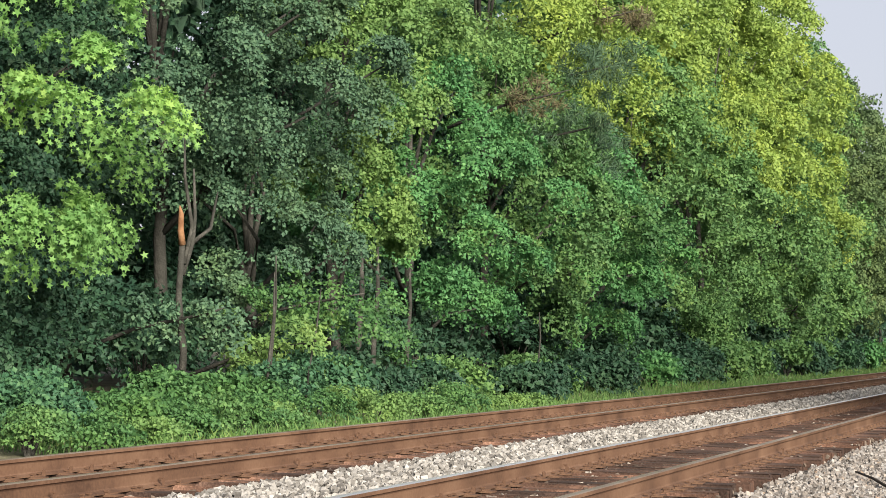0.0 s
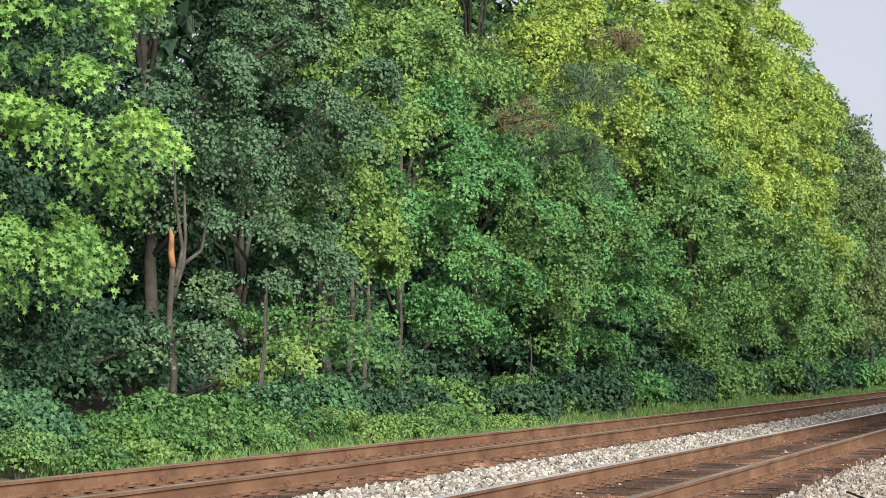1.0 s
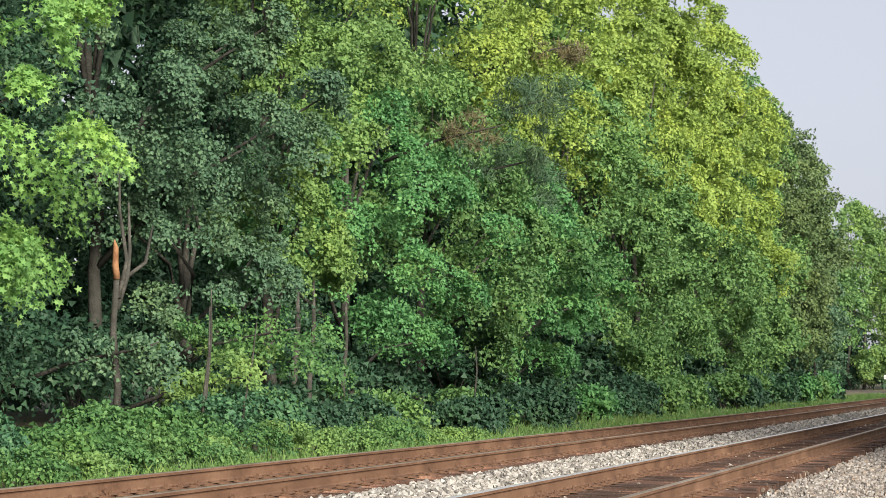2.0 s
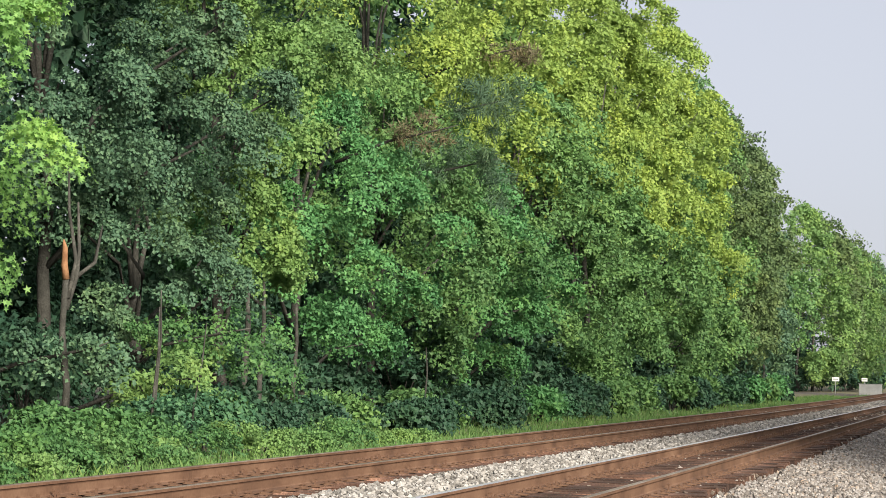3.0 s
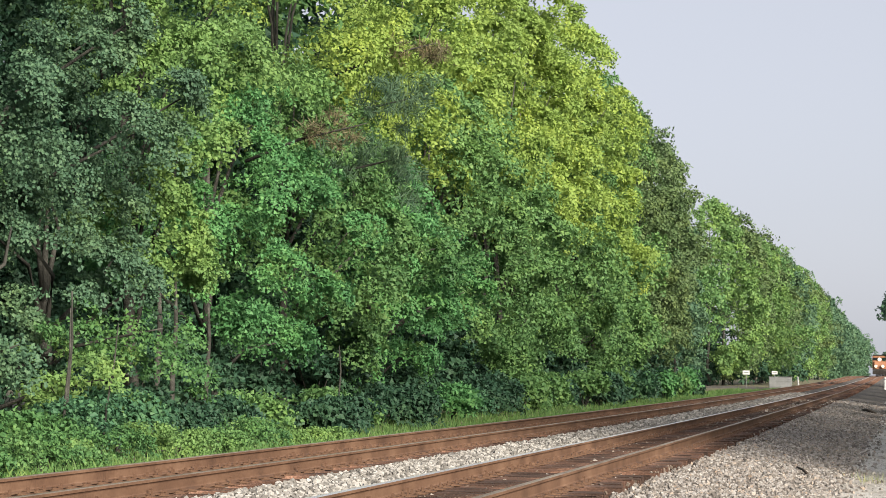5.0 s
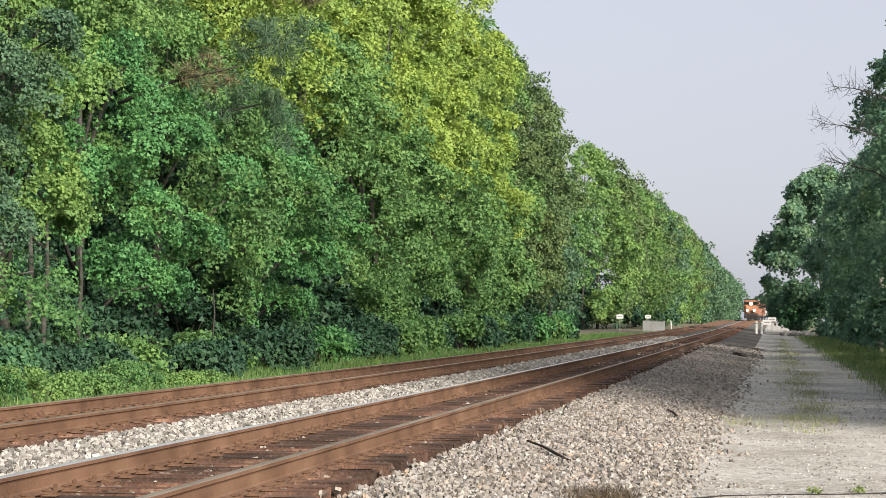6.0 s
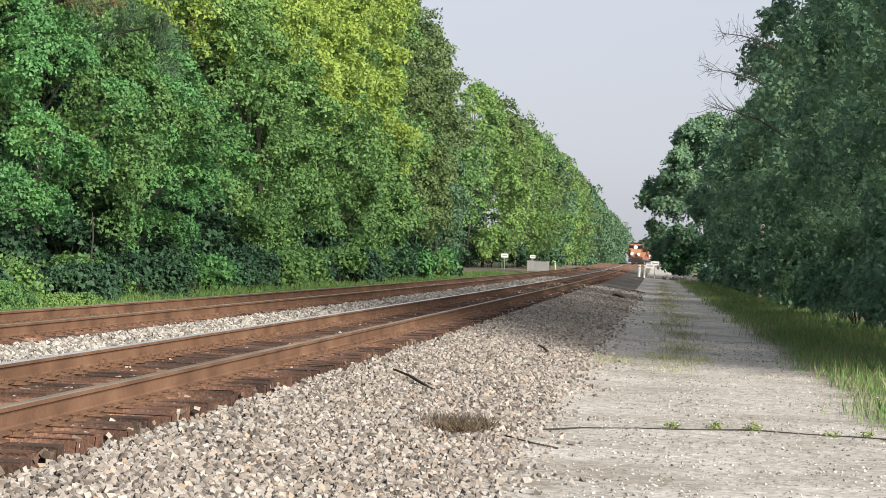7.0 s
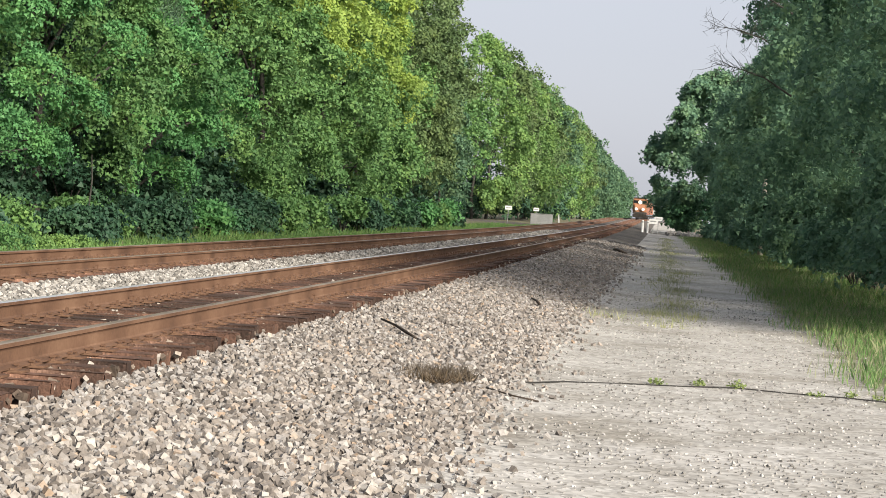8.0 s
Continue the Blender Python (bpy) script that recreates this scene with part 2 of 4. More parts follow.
# ---- ground ----
def ground():
    cols = [-1500, -500, -150, -60, -35, -25, -20, -17, -15.5, -14.4, -13.4, -12.6, -12.0, -11.5, -11.0, -10.86, -10.7, -9.4, -8.15, -8.02,
            -7.6, -7.2, -6.75, -6.56, -5.4, -4.1, -3.98, -3.4, -2.9, -2.4, -1.9, -1.5, -1.1, -0.6, 0.0, 0.6, 1.2, 1.8, 2.3, 2.8, 3.4, 4.2, 5.2, 7, 10, 15,
            25, 45, 100, 300, 700, 1500]
    ys = [-300, -60, -20, -8, 0, 4] + [6 + 1.25 * i for i in range(60)] + [82 + 3.5 * i for i in range(60)] + [300, 330, 370, 420, 490, 560, 700, 1000, 1800, 3000]
    vs = [(u + bend(min(y, 560)), y, ground_height(u + bend(min(y, 560)), y) if y <= 560 else ground_height(u, 560)) for y in ys for u in cols]
    n = len(cols)
    fs, idx = [], []
    for j in range(len(ys) - 1):
        for i in range(n - 1):
            fs.append((j * n + i, j * n + i + 1, (j + 1) * n + i + 1, (j + 1) * n + i))
            u, y = (cols[i] + cols[i + 1]) / 2, ys[j]
            left = -11.3 + 0.2 * noise.noise((3, y * 0.2, 0))
            road = 224 < y < 233 or (234 > y > 205 and -20 < u < -11)
            idx.append(1 if (road and abs(u) < 40) else 0 if u < left else 1 if u < -1.5 + 0.3 * noise.noise((7, y * 0.3, 0)) else 2 if u < 4.2 else 3)
    me = mesh_of("ground", vs, fs, [SOIL, SHADED_BED, GRAVEL, SOIL], idx, True)
    return tagged(new("ground", me), "pale gravel path, ballast bed and grassy verges", "ground", kind="structure")


def gravel_material():
    m, t, b = material("fine_gravel", 0.95)
    tc = t.nodes.new("ShaderNodeTexCoord")
    v = node(t, "ShaderNodeTexVoronoi", Scale=19.0)
    t.links.new(tc.outputs["Object"], v.inputs["Vector"])
    grit = ramp(t, v.outputs["Color"], [(0.1, (0.24, 0.236, 0.23)), (0.5, (0.345, 0.341, 0.335)), (0.9, (0.45, 0.447, 0.44))])
    big = ramp(t, noise_of(t, 0.5, 6), [(0.33, (0.72, 0.69, 0.64)), (0.5, (0.98, 0.97, 0.95)), (0.68, (1.14, 1.13, 1.12))])
    mid = ramp(t, noise_of(t, 3.5, 5), [(0.3, (0.8, 0.78, 0.75)), (0.65, (1.08, 1.08, 1.08))])
    c = mixed(t, 1.0, mixed(t, 1.0, grit, big, "MULTIPLY"), mid, "MULTIPLY")
    # the gravel gives way to soil along a ragged edge
    apart = t.nodes.new("ShaderNodeSeparateXYZ")
    t.links.new(tc.outputs["Object"], apart.inputs[0])
    ragged = t.nodes.new("ShaderNodeMath")
    ragged.operation = "MULTIPLY_ADD"
    ragged.inputs[1].default_value = 1.5
    t.links.new(noise_of(t, 0.9, 6), ragged.inputs[0])
    t.links.new(apart.outputs[0], ragged.inputs[2])
    span = t.nodes.new("ShaderNodeMapRange")
    span.inputs["From Min"].default_value, span.inputs["From Max"].default_value = 2.95, 3.6
    t.links.new(ragged.outputs[0], span.inputs["Value"])
    earth = ramp(t, noise_of(t, 6.0, 5), [(0.3, (0.085, 0.085, 0.05)), (0.6, (0.15, 0.145, 0.09)), (0.8, (0.22, 0.205, 0.15))])
    t.links.new(mixed(t, span.outputs[0], c, earth), b.inputs["Base Color"])
    bumped(t, b, v.outputs["Distance"], 0.15, 0.012)
    return m


GRAVEL = gravel_material()
SOIL = two_tone("leaf_litter_soil", [(0.25, (0.08, 0.075, 0.045)), (0.5, (0.14, 0.135, 0.085)), (0.8, (0.21, 0.195, 0.14))], 1.5, 0.95, 20, 1.0, 0.05)
GROUND = ground()


# ---- tracks ----
PROFILE = [(-0.076, 0), (0.076, 0), (0.076, 0.011), (0.022, 0.026), (0.010, 0.04), (0.009, 0.125), (0.014, 0.138), (0.036, 0.148), (0.037, 0.178),
           (0.030, 0.185), (-0.030, 0.185), (-0.037, 0.178), (-0.036, 0.148), (-0.014, 0.138), (-0.009, 0.125), (-0.010, 0.04), (-0.022, 0.026), (-0.076, 0.011)]


def rail(track, u, top_mat):
    ys = [-30 + 6.0 * i for i in range(125)]
    n = len(PROFILE)
    vs = [(u + bend(y) + px, y, RAIL_TOP - 0.185 + pz + rise(y)) for y in ys for px, pz in PROFILE]
    fs, idx = [], []
    for j in range(len(ys) - 1):
        for i in range(n):
            k = (i + 1) % n
            fs.append((j * n + i, j * n + k, (j + 1) * n + k, (j + 1) * n + i))
            idx.append(1 if i in (8, 9, 10) else 0)
    child("rail", mesh_of("rail", vs, fs, [RUST, top_mat], idx), track, "rust-brown steel rail with a worn top")


def worn_block(size, rng, wear=0.012):
    bm = bmesh.new()
    box(bm, size, (0, 0, 0), 0.012)
    for v in bm.verts:
        v.co += Vector([rng.uniform(-wear, wear) for _ in range(3)])
    me = bpy.data.meshes.new("tie")
    bm.to_mesh(me)
    bm.free()
    me.materials.append(TIE)
    return me


def plain_box(size, z):
    bm = bmesh.new()
    box(bm, size, (0, 0, z))
    me = bpy.data.meshes.new("plain_box")
    bm.to_mesh(me)
    bm.free()
    return me


def plate_mesh():
    bm = bmesh.new()
    box(bm, (0.34, 0.19, 0.02), (0, 0, 0.01), 0.004)
    box(bm, (0.03, 0.19, 0.016), (0.095, 0, 0.026))
    box(bm, (0.03, 0.19, 0.016), (-0.095, 0, 0.026))
    me = bpy.data.meshes.new("tie_plate")
    bm.to_mesh(me)
    bm.free()
    me.materials.append(RUST)
    return me


def spike_mesh(h):
    bm = bmesh.new()
    box(bm, (0.017, 0.017, h), (0, 0, h / 2))
    box(bm, (0.042, 0.034, 0.018), (-0.008, 0, h), 0.004)
    me = bpy.data.meshes.new("spike")
    bm.to_mesh(me)
    bm.free()
    me.materials.append(RUST)
    return me


def anchor_mesh():
    bm = bmesh.new()
    box(bm, (0.2, 0.03, 0.035), (0, 0, 0.0), 0.006)
    box(bm, (0.03, 0.04, 0.075), (0.085, 0, 0.03), 0.006)
    box(bm, (0.03, 0.04, 0.06), (-0.085, 0, 0.025), 0.006)
    me = bpy.data.meshes.new("rail_anchor")
    bm.to_mesh(me)
    bm.free()
    me.materials.append(RUST)
    return me


def stacked(name, me, poses, mat, parent, label):
    """Many copies of a small mesh joined into one part."""
    vs = np.array([v.co[:] for v in me.vertices])
    fs = [tuple(p.vertices) for p in me.polygons]
    allv, allf = [], []
    for i, m in enumerate(poses):
        a = np.array(m)
        allv.append(vs @ a[:3, :3].T + a[:3, 3])
        allf += [tuple(k + i * len(vs) for k in f) for f in fs]
    child(name, mesh_of(name, np.concatenate(allv), allf, [mat]), parent, label, kind="stuff")


def railway(label, centre, tops, first, spikes_to, anchors):
    rng = random.Random(int(-centre * 100))
    track = thing("railway_track", label, "railway track", group="railway tracks", kind="structure")
    for s, top in zip((1, -1), tops):
        rail(track, centre + s * HALF, top)
    shapes = [worn_block((2.62, 0.225, 0.18), rng) for _ in range(6)]
    plate, spike, tall, anchor = plate_mesh(), spike_mesh(0.03), spike_mesh(0.085), anchor_mesh()
    z0 = RAIL_TOP - 0.185 - 0.02
    far_t, far_p, far_s, far_a = [], [], [], []
    n_t = n_p = n_s = n_a = 0
    for i in range(1050):
        y = first + 0.492 * i + rng.uniform(-0.03, 0.03)
        x = centre + bend(y) + rng.uniform(-0.1, 0.1)
        m = pose(x, y, z0 - 0.09 + rise(y), rng.uniform(-2.5, 2.5), rng.uniform(-0.5, 0.5), rng.uniform(-2.2, 2.2))
        if n_t < 290:
            child("tie", rng.choice(shapes), track, m=m)
            n_t += 1
        else:
            far_t.append(m)
        if y > 130:
            continue
        for s in (1, -1):
            px = centre + s * HALF + bend(y)
            pm = pose(px, y, z0 + rise(y))
            if n_p < 290:
                child("tie_plate", plate, track, m=pm)
                n_p += 1
            else:
                far_p.append(pm)
            for side in (1, -1):
                for dy in (-0.06, 0.06):
                    if rng.random() < 0.22:
                        continue
                    up = rng.random() < 0.07
                    sm = pose(px + side * 0.088, y + dy, z0 + 0.018 + rise(y), rng.uniform(-6, 6), rng.uniform(-6, 6), 0 if side > 0 else 180)
                    if n_s < 290 and y < spikes_to:
                        child("spike", tall if up else spike, track, m=sm)
                        n_s += 1
                    elif y < 90:
                        far_s.append(sm)
            if anchors and s == -1 and rng.random() < 0.75 and y < 90:
                am = pose(px, y + 0.15, z0 + 0.015 + rise(y), 0, 0, rng.uniform(-5, 5))
                if n_a < 150:
                    child("rail_anchor", anchor, track, m=am)
                    n_a += 1
                else:
                    far_a.append(am)
    plain_tie, plain_spike = plain_box((2.62, 0.225, 0.18), 0), plain_box((0.04, 0.034, 0.045), 0.022)
    stacked("distant_ties", plain_tie, far_t, TIE, track, "dark weathered wooden ties farther along")
    for nm, me, ps, lb in (("distant_tie_plates", plate, far_p, "rusty tie plates farther along"), ("distant_spikes", plain_spike, far_s, "rusty spikes farther along"),
                           ("distant_anchors", anchor, far_a, "rusty rail anchors farther along")):
        if ps:
            stacked(nm, me, ps, RUST, track, lb)


railway("railway track of rusty rails on dark wooden ties", NEAR, (DULLTOP, SHINE), 9.0, 60, True)
railway("farther railway track of rusty rails on worn ties", NEAR + TRACK_GAP, (DULLTOP, DULLTOP), 14.0, 90, True)


# ---- stones ----
def stone_shapes(rng, count=6):
    """Rough broken stones of unit size: a box whose corners are pulled about."""
    base = np.array([(x, y, z) for x in (-1, 1) for y in (-1, 1) for z in (-1, 1)], float) * 0.5
    quads = np.array([(0, 1, 3, 2), (4, 6, 7, 5), (0, 4, 5, 1), (2, 3, 7, 6), (0, 2, 6, 4), (1, 5, 7, 3)])
    return [base * rng.uniform(0.72, 1.08, (8, 1)) + rng.uniform(-0.1, 0.1, (8, 3)) for _ in range(count)], quads


def turns(rng, n):
    q = rng.normal(size=(n, 4))
    q /= np.linalg.norm(q, axis=1)[:, None]
    w, x, y, z = q.T
    return np.stack([np.stack([1 - 2 * (y * y + z * z), 2 * (x * y - z * w), 2 * (x * z + y * w)], -1),
                     np.stack([2 * (x * y + z * w), 1 - 2 * (x * x + z * z), 2 * (y * z - x * w)], -1),
                     np.stack([2 * (x * z - y * w), 2 * (y * z + x * w), 1 - 2 * (x * x + y * y)], -1)], 1)


def scatter_stones(name, label, mat, rng, n, u_of, y_of, size, lift=0.0, worn=False):
    shapes, quads = stone_shapes(rng, 12)
    ys = y_of(n)
    us = u_of(n, ys)
    zs = np.array([ground_height(u + bend(y), y) for u, y in zip(us, ys)]) + lift
    s = size * rng.uniform(0.55, 1.35, n) * (1 + 0.012 * np.clip(ys - 30, 0, 120))
    base = np.array(shapes)[rng.integers(0, len(shapes), n)] * s[:, None, None] * rng.uniform((0.9, 0.75, 0.55), (1.25, 1.1, 0.9), (n, 1, 3))
    v = np.einsum("nij,nkj->nki", turns(rng, n), base)
    v += np.stack([us + np.array([bend(y) for y in ys]), ys, zs + 0.2 * s], -1)[:, None, :]
    f = quads[None] + 8 * np.arange(n)[:, None, None]
    ob = new(name, mesh_of(name, v.reshape(-1, 3), f.reshape(-1, 4), [mat], None, worn))
    return tagged(ob, label, "gravel", kind="stuff")


def near_more(rng, a, b, power=1.0):
    """Places along the track between a and b, thinning out with distance."""
    def pick(n):
        r = rng.random(n)
        return a * (b / a) ** (r ** power)
    return pick


RS = np.random.default_rng(11)
scatter_stones("ballast_shoulder", "angular grey and tan ballast stones on the shoulder", STONE, RS, 36000,
               lambda n, y: -3.95 + 2.5 * RS.random(n) ** 1.1 + 0.4 * np.abs(RS.normal(size=n)) * RS.random(n), near_more(RS, 9.5, 125, 0.95), 0.041)
scatter_stones("ballast_between_tracks", "pale grey ballast stones heaped between the tracks", WHITESTONE, RS, 13000,
               lambda n, y: -8.15 + 1.6 * RS.random(n), near_more(RS, 16, 150), 0.05, 0.02)
scatter_stones("ballast_in_near_track", "brown-stained ballast stones between the ties", STAINED, RS, 9000,
               lambda n, y: NEAR - 1.27 + 2.54 * RS.random(n), near_more(RS, 10, 120), 0.05, 0.078)
scatter_stones("ballast_in_far_track", "pale and stained ballast stones between the farther ties", STAINED, RS, 6000,
               lambda n, y: NEAR + TRACK_GAP - 1.27 + 2.54 * RS.random(n), near_more(RS, 16, 110), 0.052, 0.075)
scatter_stones("loose_path_stones", "small loose stones strewn over the gravel path", PATHSTONE, RS, 13000,
               lambda n, y: -1.9 + 4.8 * RS.random(n) ** 1.2, near_more(RS, 11.5, 50), 0.019, -0.005)


# the nearest stones of the shoulder, one by one
singles, squares = stone_shapes(RS, 10)
single_meshes = [mesh_of("stone", s * 0.047, squares, [STONE_ONE]) for s in singles]
for i in range(300):
    sx, sy = -3.3 + 1.9 * RS.random(), 9.0 + 4.5 * RS.random()
    child("stone", single_meshes[i % 10], GROUND, m=pose(sx, sy, ground_height(sx, sy) + 0.022, *RS.uniform(0, 360, 3)))


# ---- leaves ----
KITE = np.array([(0, 0, 0), (0.42, 0.42, 0.1), (0, 1, -0.08), (-0.42, 0.42, 0.1)])
STAR = np.array([(math.sin(a) * r, 0.45 + math.cos(a) * r, 0.06 if r > 0.3 else 0.0) for a, r in
                 [(math.radians(36 * i), (0.58 if i % 2 == 0 else 0.24)) for i in range(10)]])
TRI = np.array([(-0.36, 0.1, 0), (0.42, 0.35, 0.08), (-0.1, 1, -0.05)])
NEEDLE = np.array([(0, 0, 0), (0.05, 0.5, 0.02), (0, 1, 0), (-0.05, 0.5, 0.02)])


def unit(v):
    return v / np.maximum(np.linalg.norm(v, axis=-1, keepdims=True), 1e-9)


def leaves(rng, at, out, size, shape=KITE, droop=0.3):
    n = len(at)
    nn = unit(out + rng.normal(size=(n, 3)) * 0.34)
    a = unit(rng.normal(size=(n, 3)) * 0.7 + out * 0.2 + np.array((0, 0, -droop)))
    b = unit(np.cross(a, nn))
    c = np.cross(b, a)
    s = (size * rng.uniform(0.6, 1.3, n))[:, None, None]
    v = at[:, None, :] + s * (shape[None, :, 0:1] * b[:, None, :] + shape[None, :, 1:2] * a[:, None, :] + shape[None, :, 2:3] * c[:, None, :])
    k = len(shape)
    return v.reshape(-1, 3), (np.arange(k)[None] + k * np.arange(n)[:, None])


def sprays(rng, c, d, r, per, up=0.75):
    """Leaf places and outward ways on flat domed pads at c that reach out along d and droop at the rim."""
    n = len(c)
    axis = unit(0.55 * d + np.array((0, 0, up)) + rng.normal(size=(n, 3)) * 0.22)[:, None, :]
    e1 = unit(np.cross(axis, np.array((0.31, 0.87, 0.37))))
    e2 = np.cross(axis, e1)
    turn = rng.uniform(0, 2 * math.pi, (n, per, 1))
    rho = np.sqrt(rng.random((n, per, 1)))
    # ragged rim: each pad has its own fingers
    rim = 0.8 + 0.3 * np.sin(turn * rng.integers(3, 6, (n, 1, 1)) + rng.uniform(0, 6.3, (n, 1, 1)))
    radial = np.cos(turn) * e1 + np.sin(turn) * e2
    lift = 0.14 - 0.42 * rho ** 2 + rng.normal(size=(n, per, 1)) * 0.09
    p = c[:, None, :] + r[:, None, None] * (radial * rho * rim + axis * lift)
    out = unit(axis + radial * rho * 0.7)
    return p.reshape(-1, 3), out.reshape(-1, 3)


def crown_points(rng, lobes, clumps, per, face=None, inner=0.25, clump_size=0.55):
    """Sprays on the lobes of a crown, thicker on the side that gets the light."""
    L = np.array(lobes, float)
    area = L[:, 3] * L[:, 4] + L[:, 4] * L[:, 5] + L[:, 3] * L[:, 5]
    pick = rng.choice(len(L), clumps * 3, p=area / area.sum())
    d = unit(rng.normal(size=(clumps * 3, 3)))
    if face is not None:
        keep = rng.random(clumps * 3) < np.clip(0.35 + 0.6 * (d @ np.array(face)) + 0.5 * d[:, 2], 0.0, 1) * (d[:, 2] > -0.28)
        pick, d = pick[keep], d[keep]
    pick, d = pick[:clumps], d[:clumps]
    rad = np.where(rng.random(len(pick)) < inner, rng.uniform(0.35, 0.75, len(pick)), rng.uniform(0.82, 1.12, len(pick)))
    c = L[pick, :3] + L[pick, 3:] * d * rad[:, None]
    return sprays(rng, c, d, clump_size * rng.uniform(0.5, 1.5, len(c)), per)


def trunk_and_limbs(rng, height, radius, lobes, lean=(0, 0), limbs=5):
    top = Vector((lean[0], lean[1], height))
    pts = [Vector((0, 0, -0.2))]
    for i in range(1, 8):
        f = i / 7
        pts.append(Vector((top.x * f + rng.normal() * 0.12, top.y * f + rng.normal() * 0.12, height * f)))
    pieces = [tube(pts, [radius * (1.25 if i == 0 else 1 - 0.11 * i) for i in range(8)], 9)]
    order = rng.permutation(len(lobes))[:limbs]
    for k in order:
        c = Vector(lobes[k][:3])
        f = min(max((c.z * 0.62) / height, 0.15), 0.85)
        start = pts[int(f * 7)]
        mid = start.lerp(c, 0.5) + Vector((rng.normal() * 0.2, rng.normal() * 0.2, 0.3))
        pieces.append(tube([start, start.lerp(mid, 0.5), mid, c], [radius * 0.42, radius * 0.36, radius * 0.27, radius * 0.1], 6))
    return joined(pieces)


TRACKSIDE = unit(np.array((0.86, -0.42, 0.18)))
TRACKSIDE_RIGHT = unit(np.array((-0.8, -0.5, 0.18)))


def tree(label, kind, x, y, height, radius, low, seed, pads, per, size, shape=TRI, face=TRACKSIDE, bough_size=1.0, limbs=7, stretch=1.2, trunk=0.17, top=0.5, up=0.6, category="tree"):
    """A trunk with limbs and a crown of separate boughs, each a heap of drooping leaf pads; the boughs are thickest on the open side of the wood."""
    rng = np.random.default_rng(seed)
    z = ground_height(x, y)
    tall = height - low
    want = int(1.08 * math.pi * radius * math.sqrt(stretch) * tall / (math.pi * bough_size ** 2 * 0.8)) + 6
    f = rng.permutation((np.arange(want * 2) + rng.random(want * 2)) / (want * 2))
    ang = rng.uniform(0, 2 * math.pi, want * 2)
    way = np.stack([np.cos(ang), np.sin(ang)], -1)
    front = way @ np.array(face[:2]) / np.linalg.norm(face[:2])
    keep = rng.random(want * 2) < np.clip(0.45 + 0.8 * front + 0.5 * (f - 0.7), 0.05, 1)
    f, way = f[keep][:want], way[keep][:want]
    n = len(f)
    # widest below the middle, rounded or pointed at the top
    width = radius * np.minimum(0.62 + 1.3 * f, 1.0) * np.clip((1.0 - f) / (1 - top), 0.0, 1.0) ** 0.55
    size_b = bough_size * rng.uniform(0.65, 1.4, n)
    reach = width * rng.uniform(0.68, 1.06, n)
    c = np.stack([way[:, 0] * reach, way[:, 1] * reach * stretch, low + tall * (0.03 + 0.95 * f)], -1)
    # a darker heart of sparse boughs closes the crown
    inner = rng.random(n) < 0.12
    c[inner, :2] *= 0.45
    lobes = [(*q, b, b, b) for q, b in zip(c[:: max(1, n // 12)], size_b[:: max(1, n // 12)])]
    root = thing("tree", label, category, pose(x, y, z), "trees along the railway")
    v, fc = trunk_and_limbs(rng, height * 0.86, trunk, lobes, (rng.normal() * 0.4, rng.normal() * 0.4), limbs)
    child("trunk", mesh_of("trunk", v, fc, [BARK], None, True), root, "grey-brown trunk with limbs")
    outward = np.concatenate([way * np.array((1, 1)), (0.9 * (f - 0.35))[:, None]], -1)
    d = unit(rng.normal(size=(n, pads, 3)) * 0.75 + unit(outward)[:, None, :] * 0.75 + np.array((0, 0, 0.25)))
    pc = c[:, None, :] + d * (size_b[:, None, None] * np.array((1, 1, 0.72))) * rng.uniform(0.45, 1.0, (n, pads, 1))
    pr = (size_b[:, None] * rng.uniform(0.34, 0.62, (n, pads))).reshape(-1)
    p, out = sprays(rng, pc.reshape(-1, 3), d.reshape(-1, 3), pr, per, up)
    v, fc = leaves(rng, p, out, size, shape)
    child("crown", mesh_of("crown", v, fc, [LEAF[kind]]), root)
    return root


